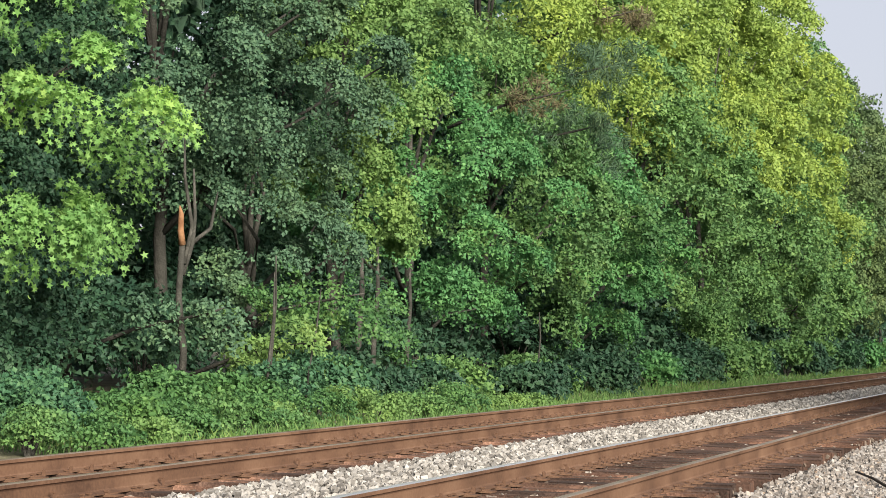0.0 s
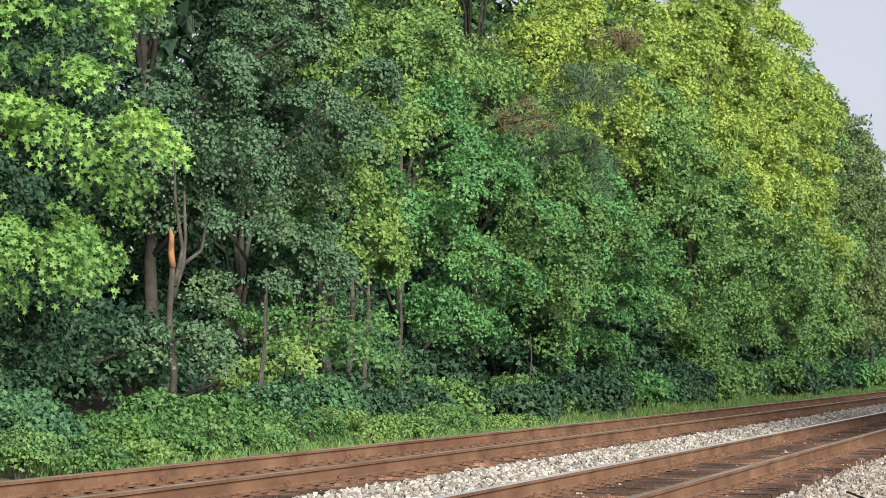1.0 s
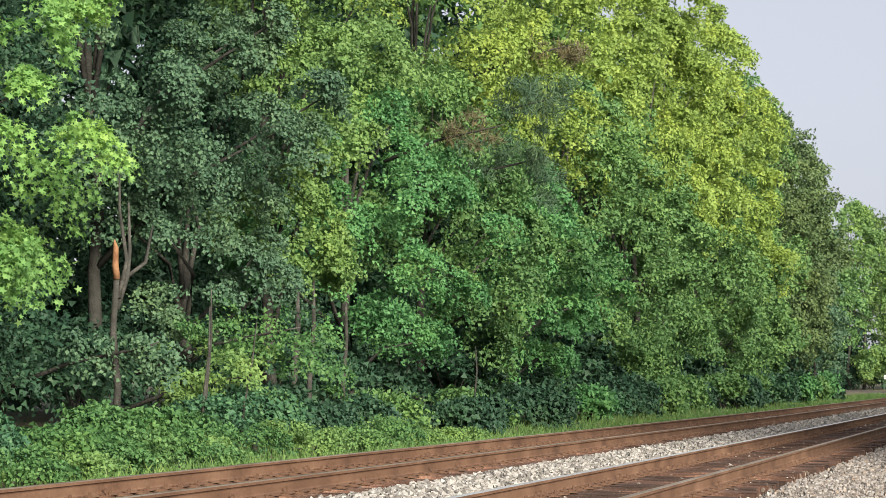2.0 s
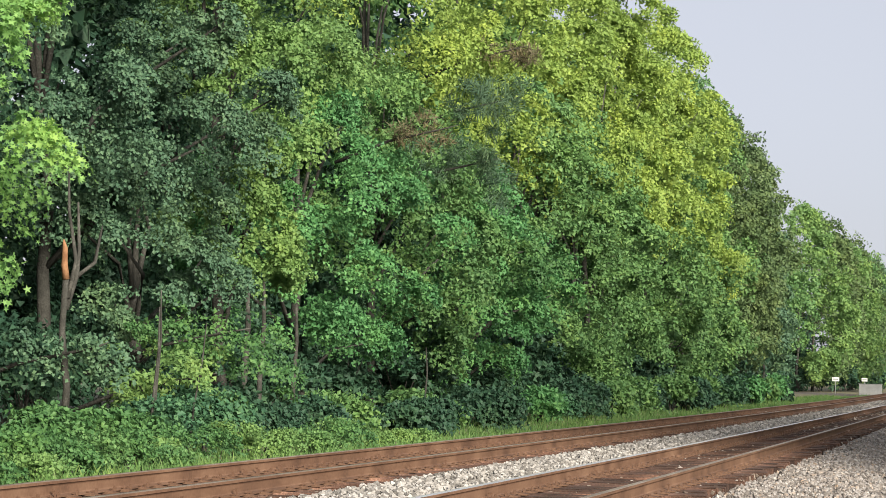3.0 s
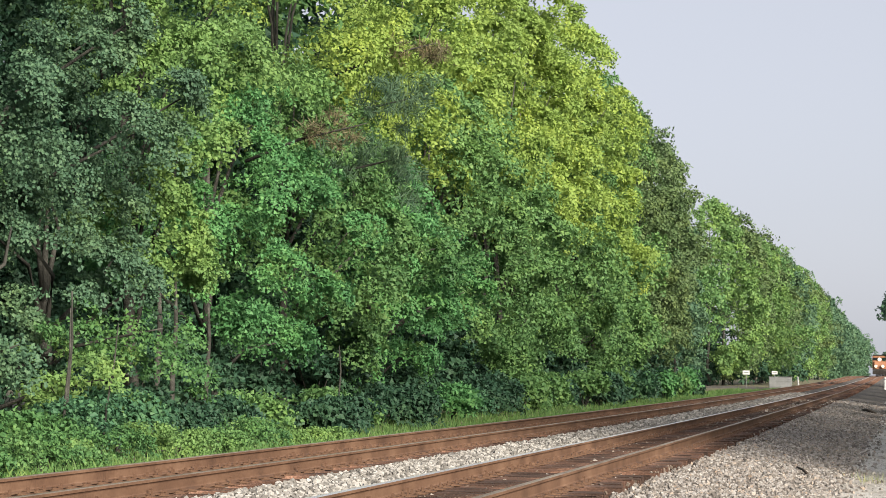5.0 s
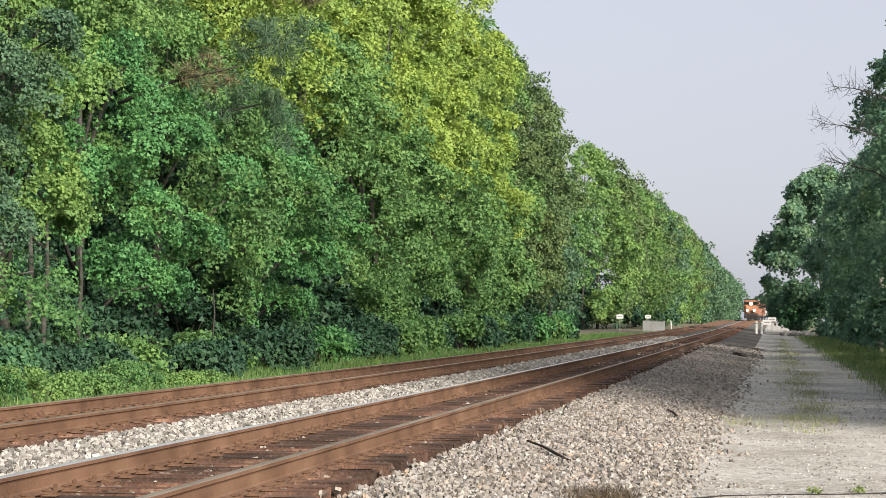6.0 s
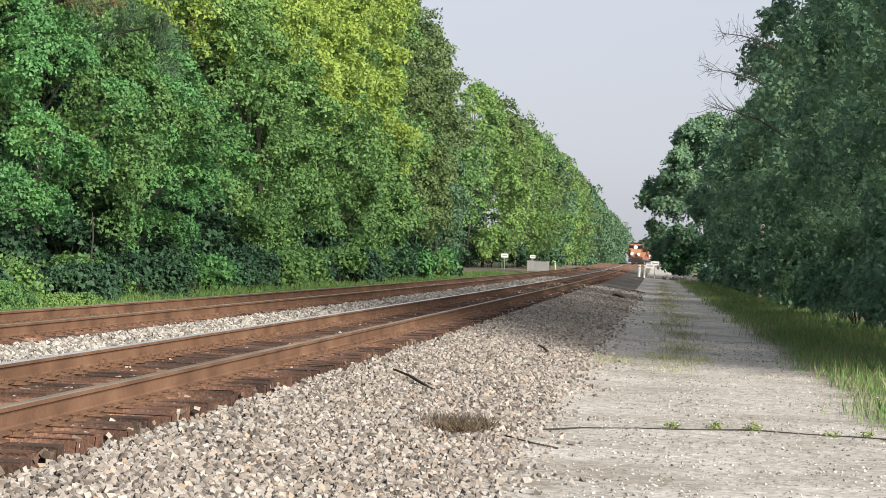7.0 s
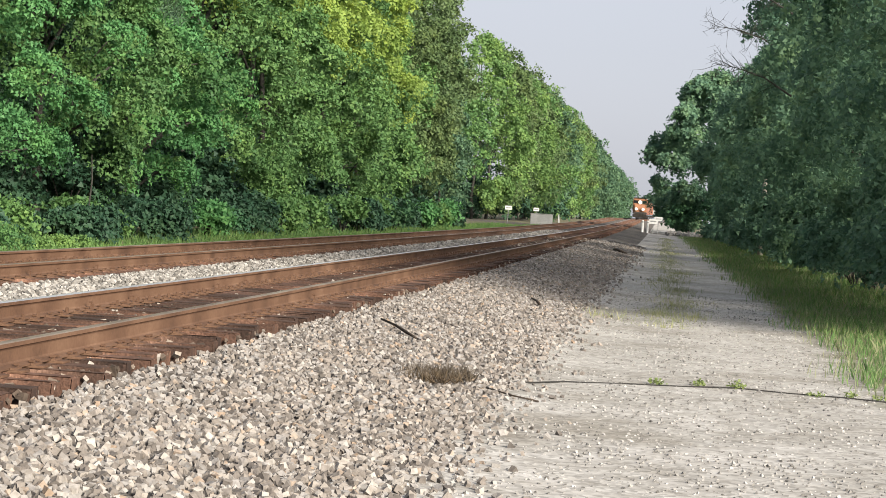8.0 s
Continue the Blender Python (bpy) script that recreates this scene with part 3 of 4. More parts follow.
# ---- woods on the far side of the tracks ----
WEST = [
    # label, leaf, x, y, height, radius, lowest leaves, pads in a bough, leaves in a pad, leaf size, shape, size of a bough, stretch, top
    ("sweetgum with bright star-shaped leaves at the wood's edge", "gum", -16.8, 26.6, 11.0, 3.5, 2.2, 9, 58, 0.1, STAR, 0.8, 1.25, 0.5),
    # shade leaves: the neighbours' shadow is in the colour, here and on the holly
    ("oak with its neighbours' shade put into the leaf colour", "shade", -21.6, 33.0, 12.5, 4.0, 3.4, 7, 80, 0.11, TRI, 1.0, 1.3, 0.5),
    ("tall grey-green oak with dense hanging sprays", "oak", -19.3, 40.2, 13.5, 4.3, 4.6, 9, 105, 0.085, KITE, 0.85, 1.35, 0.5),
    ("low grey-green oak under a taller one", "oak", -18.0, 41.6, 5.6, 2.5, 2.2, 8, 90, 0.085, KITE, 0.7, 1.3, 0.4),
    ("low holly with the wood's shade put into its leaves", "shade", -18.4, 29.0, 4.6, 2.4, 0.6, 8, 95, 0.085, KITE, 0.7, 1.7, 0.4),
    # added crown whose lime leaves give the oak's sunlit edge
    ("narrow yellow-green crown standing in for an oak's sunlit edge", "lime", -17.6, 46.0, 13.5, 1.9, 3.0, 8, 85, 0.1, KITE, 0.75, 1.1, 0.6),
    ("bright green maple with broad layered leaves", "maple", -18.7, 54.6, 9.3, 3.4, 1.9, 8, 95, 0.115, TRI, 0.9, 1.8, 0.45),
    ("yellow-green poplar rising behind a maple", "lime", -20.6, 53.0, 15.5, 3.6, 7.0, 8, 90, 0.12, TRI, 1.0, 1.5, 0.5),
    ("green elm between a maple and a poplar", "elm", -19.0, 62.5, 10.4, 3.4, 1.6, 8, 85, 0.14, TRI, 1.0, 1.4, 0.5),
    ("yellow-green poplar lit by the low sun", "poplar", -20.6, 66.0, 18.0, 3.8, 8.0, 8, 85, 0.145, TRI, 1.1, 1.5, 0.5),
    ("green maple with a bright projecting bough", "maple", -18.4, 70.5, 8.4, 3.2, 1.2, 8, 85, 0.145, TRI, 1.0, 1.5, 0.45),
    ("yellow-green poplar lit by the low sun", "poplar", -20.4, 78.0, 19.5, 4.0, 8.5, 8, 80, 0.165, TRI, 1.2, 1.5, 0.5),
    ("green elm in the thick of the wood's edge", "elm", -18.8, 81.0, 12.6, 3.7, 1.0, 8, 80, 0.165, TRI, 1.15, 1.5, 0.5),
    ("green elm draped down to the grass", "elm", -18.9, 92.5, 13.0, 3.8, 1.0, 8, 80, 0.18, TRI, 1.2, 1.5, 0.5),
    ("tall poplar with sunlit yellow-green top", "poplar", -20.0, 90.5, 18.6, 4.0, 8.0, 8, 80, 0.18, TRI, 1.3, 1.4, 0.5),
    ("poplar between two taller ones", "poplar", -18.6, 96.5, 18.9, 2.8, 8.0, 8, 80, 0.19, TRI, 1.2, 1.3, 0.5),
    ("poplar with a pointed sunlit top", "poplar", -19.2, 102.5, 21.6, 3.9, 7.0, 8, 80, 0.195, TRI, 1.3, 1.3, 0.65),
    ("green elm draped down to the grass", "elm", -18.9, 105.0, 12.6, 3.8, 1.0, 8, 78, 0.2, TRI, 1.25, 1.6, 0.5),
    ("poplar with a pointed sunlit top", "poplar", -19.0, 115.5, 20.4, 3.8, 6.0, 8, 78, 0.21, TRI, 1.35, 1.4, 0.6),
    ("green elm draped down to the grass", "elm", -18.8, 119.0, 11.5, 3.7, 1.0, 8, 75, 0.22, TRI, 1.3, 1.7, 0.5),
    ("green elm with a sunlit crown", "elm", -19.0, 128.5, 19.6, 3.8, 1.4, 8, 75, 0.225, TRI, 1.4, 1.4, 0.55),
    ("dark olive oak standing out of the wood's edge", "olive", -19.0, 141.5, 18.8, 4.3, 3.0, 8, 75, 0.235, TRI, 1.45, 1.6, 0.5),
    ("dark olive oak standing out of the wood's edge", "olive", -19.6, 156.0, 18.4, 4.4, 2.4, 8, 72, 0.25, TRI, 1.5, 1.5, 0.5),
    ("dark green oak beside the crossing", "oak", -20.0, 168.0, 14.0, 4.2, 1.4, 8, 70, 0.27, TRI, 1.5, 1.3, 0.45),
]
for i, (label, kind, x, y, height, radius, low, pads, per, size, shape, bough_size, stretch, top) in enumerate(WEST):
    tree(label, kind, x, y, height, radius, low, 100 + i, pads, per, size, shape, bough_size=bough_size, stretch=stretch, top=top)
# a deeper row closes the wood
rw = random.Random(5)
# the shade kinds carry the wood's darkness in their leaf colour
for i in range(16):
    y = 22 + i * 9.2
    tree("shaded tree deeper in the wood", rw.choice(("oak", "shade", "vine", "shade")), -26.0 + rw.uniform(-1, 1), y, 15 + 0.035 * y, 4.6, 0.6, 300 + i, 6, 30, 0.42, TRI,
         bough_size=1.6, stretch=1.3, limbs=4, trunk=0.14)
for hy, hh in ((72, 16.5), (84, 19.5), (97, 20.0), (110, 19.5), (126, 17.5), (140, 17.0), (155, 16.5), (172, 15.5), (186, 14.0), (203, 15.0), (219, 16.0)):
    tree("green tree in the second row of the wood", "elm", -23.5, hy, hh, 4.4, 4.0, 360 + hy, 7, 28, 0.36, TRI, bough_size=1.6, stretch=1.5, limbs=4, trunk=0.14)
# heart and innermost rows: dark depth comes from shade-coloured leaves
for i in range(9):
    tree("heart-of-wood tree with shade put into its leaves", "shade", -23.6 + rw.uniform(-0.6, 0.6), 27 + i * 5.6, 12.5, 3.4, 0.4, 340 + i, 7, 50, 0.17, TRI, bough_size=1.2, stretch=1.3, limbs=4, trunk=0.12)
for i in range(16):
    tree("tree far inside the wood, its leaves coloured as shaded", "shade", -29.5 + rw.uniform(-0.8, 0.8), 22 + i * 6.2, 13.5, 3.8, 0.2, 380 + i, 6, 28, 0.4, TRI, bough_size=1.5, stretch=1.3, limbs=3, trunk=0.12)
# beyond the road through the wood
for i in range(16):
    y = 234 + i * 13.5
    kind = ("lime", "olive", "lime", "olive", "elm", "olive", "oak")[i % 7]
    tree("distant tree in the row beyond the crossing", kind, -20.8 + 0.5 * min(i, 3) + rw.uniform(-0.5, 0.5), y, 19.4 + rw.uniform(-1.0, 0.8), 5.0, 0.8, 400 + i, 8, 34, 0.38, TRI,
         bough_size=1.75, stretch=1.5, limbs=4, top=0.45)
# grey-green leaves stand in for the haze of distance
for i in range(9):
    y = 450 + i * 40
    tree("distant tree at the line's end, leaf colour standing for haze", "oak", -18.5 + rw.uniform(-1, 1), y, 17, 6, 0.5, 450 + i, 8, 24, 0.6, TRI, bough_size=2.4, stretch=3.0, limbs=3)


def bush(label, kind, x, y, height, radius, seed, clumps, per, size, face, clump_size=0.4, shape=TRI):
    rng = np.random.default_rng(seed)
    root = thing("bush", label, "bush", pose(x, y, ground_height(x, y)), "bushes at the wood's edge")
    lobes = []
    for _ in range(6):
        a, o = rng.uniform(0, 2 * math.pi), radius * rng.uniform(0.1, 0.6)
        h = height * rng.uniform(0.3, 0.72)
        lobes.append((math.cos(a) * o, math.sin(a) * o, h, radius * 0.55, radius * 0.6, min(h, height - h) * 0.95))
    stems = [tube([(0, 0, -0.1), Vector(lb[:3]) * 0.5 + Vector((0, 0, 0.1)), Vector(lb[:3])], [0.03, 0.02, 0.008], 5) for lb in lobes]
    v, f = joined(stems)
    child("stem", mesh_of("stem", v, f, [BARK]), root, "thin brown branching stem")
    p, out = crown_points(rng, lobes, clumps, per, face, 0.2, clump_size)
    v, f = leaves(rng, p, out, size, shape)
    child("foliage", mesh_of("foliage", v, f, [LEAF[kind]]), root)
    return root


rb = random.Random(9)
# thickets with shade coloured in, so gaps in the wood read dark
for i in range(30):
    bush("tall thicket inside the wood with shade-coloured leaves", "shade", -22.5 + rb.uniform(-0.8, 0.8), 17 + 4.9 * i, rb.uniform(4.6, 6.2), 3.2, 1300 + i, 60, 90 if i < 10 else 52, (0.15 if i < 10 else 0.24) + 0.004 * i, TRACKSIDE, 0.8)
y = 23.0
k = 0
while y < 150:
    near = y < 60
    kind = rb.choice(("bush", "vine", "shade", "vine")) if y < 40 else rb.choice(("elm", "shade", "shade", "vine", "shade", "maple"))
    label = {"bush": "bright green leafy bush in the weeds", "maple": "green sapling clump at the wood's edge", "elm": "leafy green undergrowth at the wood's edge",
             "vine": "dark green undergrowth in the wood's shade", "shade": "low undergrowth with the wood's shade in its colour"}[kind]
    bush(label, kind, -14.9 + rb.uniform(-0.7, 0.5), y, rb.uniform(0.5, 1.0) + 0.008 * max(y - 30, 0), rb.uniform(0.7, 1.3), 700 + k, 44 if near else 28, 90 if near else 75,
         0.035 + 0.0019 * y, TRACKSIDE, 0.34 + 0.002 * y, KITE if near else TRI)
    # undergrowth leaves hold the shadow between the trunks in their colour
    bush("undergrowth between the trunks, coloured as if in shade", "shade", -18.6 + rb.uniform(-0.6, 0.6), y + 1.0, rb.uniform(1.6, 3.0), 1.7, 900 + k, 30, 60, 0.06 + 0.0022 * y, TRACKSIDE, 0.5)
    y += rb.uniform(1.7, 2.6) + 0.016 * (y - 23)
    k += 1

for i, (tx, ty, th) in enumerate(((3.0, 241, 5.0), (6.5, 238, 6.0), (10.5, 236, 6.0), (8.0, 228, 4.5), (15, 232, 8.0))):
    bush("dark thicket under an oak beyond the crossing", "vine", tx, ty, th, 3.0, 1450 + i, 60, 50, 0.4, TRACKSIDE_RIGHT, 0.9)
for i in range(17):
    wy = 23.5 + 1.35 * i + rb.uniform(-0.3, 0.3)
    bush("low bright green leafy weeds beside the ballast", rb.choice(("bush", "elm", "bush", "lime")), -13.4 + rb.uniform(-0.6, 0.6), wy, rb.uniform(0.25, 0.7), rb.uniform(0.45, 0.8), 1500 + i, 30, 60, 0.06,
         TRACKSIDE, 0.2, KITE)

# leaf colour stands in for the shaded opening by the crossing
for i, (tx, ty) in enumerate(((-21, 161), (-24, 168), (-26, 176), (-26, 185), (-27, 195), (-27, 206), (-28, 217), (-28, 229), (-22, 243), (-20.5, 254), (-19.5, 266), (-19, 280), (-19, 296), (-19, 312), (-19, 330))):
    bush("tall thicket beside the crossing with shade-coloured leaves", "shade", tx, ty, 6.0 if ty < 235 else 3.6, 4.2, 1400 + i, 50, 45, 0.55, TRACKSIDE, 1.1)

# ---- woods on the camera's side ----
EAST = [
    # first tree stands out of view, added to shade path and far wood
    ("dark green oak over the path's verge", "creeper", 10.0, 36.5, 15.0, 4.6, 0.8, 420, 40, 0.2),
    ("dark vine-hung tree over the path's verge", "creeper", 9.6, 47.0, 15.0, 4.4, 0.6, 900, 40, 0.16),
    ("dark vine-hung tree over the path's verge", "creeper", 9.4, 56.0, 16.0, 4.6, 0.6, 800, 40, 0.17),
    ("dark green oak over the path's verge", "creeper", 9.6, 67.0, 17.0, 5.0, 0.6, 800, 40, 0.18),
    ("dark vine-hung tree over the path's verge", "creeper", 9.4, 80.0, 17.0, 5.0, 0.6, 760, 40, 0.19),
    ("dark oak with bare twigs at its rim", "creeper", 8.6, 96.0, 18.0, 5.2, 1.0, 760, 40, 0.2),
    ("dark vine-hung tree over the path's verge", "creeper", 10.0, 115.0, 16.0, 5.2, 0.6, 500, 38, 0.24),
    ("dark green oak over the path's verge", "creeper", 10.0, 134.0, 16.0, 5.4, 0.6, 460, 38, 0.26),
    ("dark green elm with a pale bare stem", "creeper", 9.8, 155.0, 16.0, 5.4, 0.6, 460, 38, 0.28),
    ("dark green oak over the path's verge", "creeper", 9.8, 178.0, 16.0, 5.4, 0.6, 420, 38, 0.3),
    ("dark green oak over the path's verge", "creeper", 9.6, 202.0, 17.0, 5.4, 0.6, 420, 38, 0.32),
    ("dark rounded oak beyond the crossing", "creeper", 5.0, 246.0, 18.6, 6.0, 0.3, 560, 40, 0.4),
]
for i, (label, kind, x, y, height, radius, low, clumps, per, size) in enumerate(EAST):
    far = y > 220
    tree(label, kind, x, y, height, radius, low, 500 + i, 12 if far else 9, 50 if y > 40 else 22, size * (1.12 if y > 40 else 2.0), TRI, face=TRACKSIDE_RIGHT,
         bough_size=1.5 if far else 0.95 + 0.0042 * y, stretch=1.5, up=0.45)
for i in range(14):
    y = 40 + i * 17
    tree("shaded tree deeper in the wood", rw.choice(("creeper", "vine", "creeper")), 17 + rw.uniform(-1, 1), y, 17.5, 5.0, 0.6, 600 + i, 6, 20, 0.5, TRI,
         face=TRACKSIDE_RIGHT, bough_size=1.8, stretch=1.5, limbs=4)


y = 38.0
while y < 215:
    bush("dark green undergrowth hanging over the verge", rb.choice(("creeper", "creeper", "creeper")), 6.3 + rb.uniform(-0.5, 0.5), y, rb.uniform(1.8, 3.6), rb.uniform(1.3, 1.9), 1100 + k,
         40, 80, 0.09 + 0.0017 * y, TRACKSIDE_RIGHT, 0.42 + 0.002 * y)
    y += rb.uniform(2.0, 3.0) + 0.02 * (y - 38)
    k += 1


# ---- grass ----
def grass(name, label, mat, rng, n, u_of, y_of, tall, wide):
    ys = y_of(n)
    us = u_of(n, ys)
    base = np.stack([us + np.array([bend(y) for y in ys]), ys, np.array([ground_height(u + bend(y), y) for u, y in zip(us, ys)]) - 0.02], -1)
    h = tall * rng.uniform(0.4, 1.3, n) * (0.7 + 0.6 * rng.random(n) ** 3)
    a = rng.uniform(0, 2 * math.pi, n)
    w = wide * rng.uniform(0.6, 1.4, n) * (1 + 0.012 * np.clip(ys - 30, 0, 150))
    side = np.stack([np.cos(a), np.sin(a), np.zeros(n)], -1) * w[:, None]
    b = rng.uniform(0, 2 * math.pi, n)
    lean = np.stack([np.cos(b), np.sin(b), np.zeros(n)], -1) * (h * rng.uniform(0.1, 0.6, n))[:, None]
    up = np.stack([np.zeros(n), np.zeros(n), h], -1)
    v = np.stack([base - side, base + side, base + 0.55 * up + 0.35 * lean + side * 0.7, base + up * 0.95 + lean, base + 0.55 * up + 0.35 * lean - side * 0.7], 1)
    f = np.arange(5)[None] + 5 * np.arange(n)[:, None]
    return tagged(new(name, mesh_of(name, v.reshape(-1, 3), f, [mat])), label, "grass", kind="stuff")


def verge(y):
    return 2.55 - 0.6 * np.clip((y - 40) / 150, 0, 1) + 0.2 * np.sin(y * 0.45) + 0.16 * np.sin(y * 1.1 + 1)


grass("path_middle_grass", "thin dry grass along the middle of the path", DRYGRASS, RS, 5000,
      lambda n, y: 0.3 + 0.3 * RS.normal(size=n) + 0.2 * np.sin(y * 0.3), near_more(RS, 34, 190), 0.1, 0.006)
grass("verge_grass", "bright green weedy grass along the far track", GRASS, RS, 26000, lambda n, y: -11.5 - 4.2 * RS.random(n), near_more(RS, 24, 200), 0.25, 0.011)
grass("path_grass", "long green and straw grass beside the path", GRASS, RS, 42000,
      lambda n, y: verge(y) + 0.22 * RS.normal(size=n) + 4.2 * RS.random(n) ** 0.85, near_more(RS, 23, 210), 0.24, 0.006)
grass("dry_path_grass", "straw-coloured grass heads beside the path", DRYGRASS, RS, 21000,
      lambda n, y: verge(y) + 0.25 * RS.normal(size=n) + 3.6 * RS.random(n), near_more(RS, 22, 210), 0.24, 0.0045)



# leaf colour of these trees gives the shaded hollow behind the road
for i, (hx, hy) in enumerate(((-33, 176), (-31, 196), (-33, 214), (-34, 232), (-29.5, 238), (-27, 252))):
    tree("tree behind the crossing road with shade-coloured leaves", "shade", hx, hy, 15, 5.5, 0.5, 480 + i, 7, 24, 0.5, TRI, bough_size=1.8, stretch=1.5, limbs=3)


# ---- special growth at the wood's edge ----
def limb_thing(name, label, category, at, pieces, mat, group=""):
    root = thing(name, label, category, pose(at[0], at[1], ground_height(at[0], at[1]) if len(at) < 3 else at[2]), group)
    for nm, pts, radii, m, lb in pieces:
        v, f = tube(pts, radii, 8)
        child(nm, mesh_of(nm, v, f, [m or mat], None, True), root, lb)
    return root


limb_thing("broken_tree", "grey forked tree with a torn orange stub", "tree", (-16.6, 35.2), [
    ("trunk", [(0, 0, -0.2), (0.02, 0.05, 1.0), (-0.05, -0.08, 2.0), (0.0, -0.1, 3.0)], [0.085, 0.07, 0.062, 0.055], BARK, ""),
    ("torn_stub", [(0, -0.1, 2.95), (0.0, -0.18, 3.2), (0.02, -0.22, 3.5), (0.0, -0.25, 3.65)], [0.07, 0.062, 0.05, 0.012], RAWWOOD, "splintered orange heartwood"),
    ("limb", [(0, -0.05, 2.4), (0.0, 0.35, 3.0), (-0.1, 0.65, 3.5), (-0.2, 0.75, 4.4)], [0.05, 0.045, 0.036, 0.02], BARK, "grey bent limb"),
    ("limb", [(0, 0, 2.6), (0.05, 0.2, 3.3), (-0.1, 0.15, 4.2), (-0.2, 0.3, 5.0)], [0.045, 0.04, 0.03, 0.015], BARK, "grey bent limb"),
    ("limb", [(0, 0.35, 3.0), (0.1, 0.9, 3.3), (0.1, 1.2, 4.0)], [0.05, 0.04, 0.015], BARK, "grey bent limb")], BARK)
for sx, sy, sh, sr, lx, ly in ((-15.0, 35.4, 2.6, 0.03, 0.0, 0.25), (-15.1, 35.8, 2.9, 0.028, 0.1, -0.1), (-14.7, 36.5, 2.4, 0.022, 0.0, 0.75), (-16.6, 44.6, 3.4, 0.085, 0.0, 0.05),
                               (-16.6, 45.6, 3.4, 0.07, 0.0, 0.15), (-16.8, 48.6, 3.0, 0.065, 0.0, 0.1), (-15.0, 54.2, 2.2, 0.03, 0.0, 0.0)):
    limb_thing("slender_trunk", "slender bare grey trunk in the undergrowth", "tree trunk", (sx, sy),
               [("stem", [(0, 0, -0.2), (lx * 0.3, ly * 0.3, sh * 0.35), (lx * 0.6 + 0.05, ly * 0.6, sh * 0.7), (lx, ly, sh)], [sr, sr * 0.9, sr * 0.75, sr * 0.4], BARK, "")], BARK,
               "bare trunks at the wood's edge")
limb_thing("stump", "short splintered pale stump in the grass", "stump", (-13.6, 42.4),
           [("stem", [(0, 0, -0.1), (0.01, 0, 0.3), (0.03, 0.02, 0.52), (0.05, 0.04, 0.62)], [0.07, 0.06, 0.045, 0.015], RAWPALE, "")], RAWPALE)


def bough(label, kind, x, y, z, reach, seed, sprays_n, per, size, r, shape=KITE):
    """A leafy bough that stands out of the wood's face."""
    rng = np.random.default_rng(seed)
    root = thing("bough", label, "branch", pose(x, y, z), "boughs standing out of the wood")
    v, f = tube([(-3.0, 0, -0.9), (-1.5, 0.1, -0.3), (0, 0, 0), (reach * 0.6, -0.1, 0.1)], [0.05, 0.04, 0.025, 0.008], 6)
    child("limb", mesh_of("limb", v, f, [BARK], None, True), root)
    f_ = rng.random(sprays_n)
    c = np.stack([-1.6 + (reach + 1.6) * f_, rng.normal(size=sprays_n) * r * 1.1, rng.normal(size=sprays_n) * r * 0.5 - 0.25 * f_], -1)
    d = unit(rng.normal(size=(sprays_n, 3)) * 0.5 + np.array((0.7, -0.3, 0.3)))
    p, out = sprays(rng, c, d, r * rng.uniform(0.35, 0.75, sprays_n), per)
    v, f = leaves(rng, p, out, size, shape)
    child("foliage", mesh_of("foliage", v, f, [LEAF[kind]]), root)


bough("bright yellow-green bough over the dark wood", "bush", -15.6, 68.6, 5.9, 1.2, 31, 26, 140, 0.150, 1.0, TRI)
bough("yellow-green layered bough over dark trunks", "bush", -15.3, 39.8, 2.5, 1.0, 32, 26, 140, 0.098, 0.85, TRI)
bough("yellowing maple bough low over the weeds", "lime", -15.2, 38.0, 1.6, 0.8, 33, 24, 120, 0.105, 0.8, TRI)
bough("grey-green oak bough across a grey trunk", "oak", -15.9, 34.9, 2.1, 0.5, 42, 16, 100, 0.085, 0.6, KITE)
bough("yellow-green bough in a dark oak", "poplar", -15.0, 117.5, 8.6, 1.0, 37, 34, 120, 0.195, 1.5, TRI)
bough("tuft of grey-green pine needles", "pine", -15.2, 63.0, 10.2, 1.0, 38, 18, 130, 0.3, 0.75, NEEDLE)
bough("tuft of brown dead pine needles", "brown", -15.0, 55.2, 8.4, 0.8, 39, 8, 110, 0.26, 0.5, NEEDLE)
bough("tuft of grey-green pine needles", "pine", -15.0, 60.0, 8.0, 0.9, 40, 20, 130, 0.28, 0.8, NEEDLE)
bough("tuft of brown dead pine needles", "brown", -15.4, 65.5, 12.2, 0.9, 41, 9, 110, 0.3, 0.7, NEEDLE)


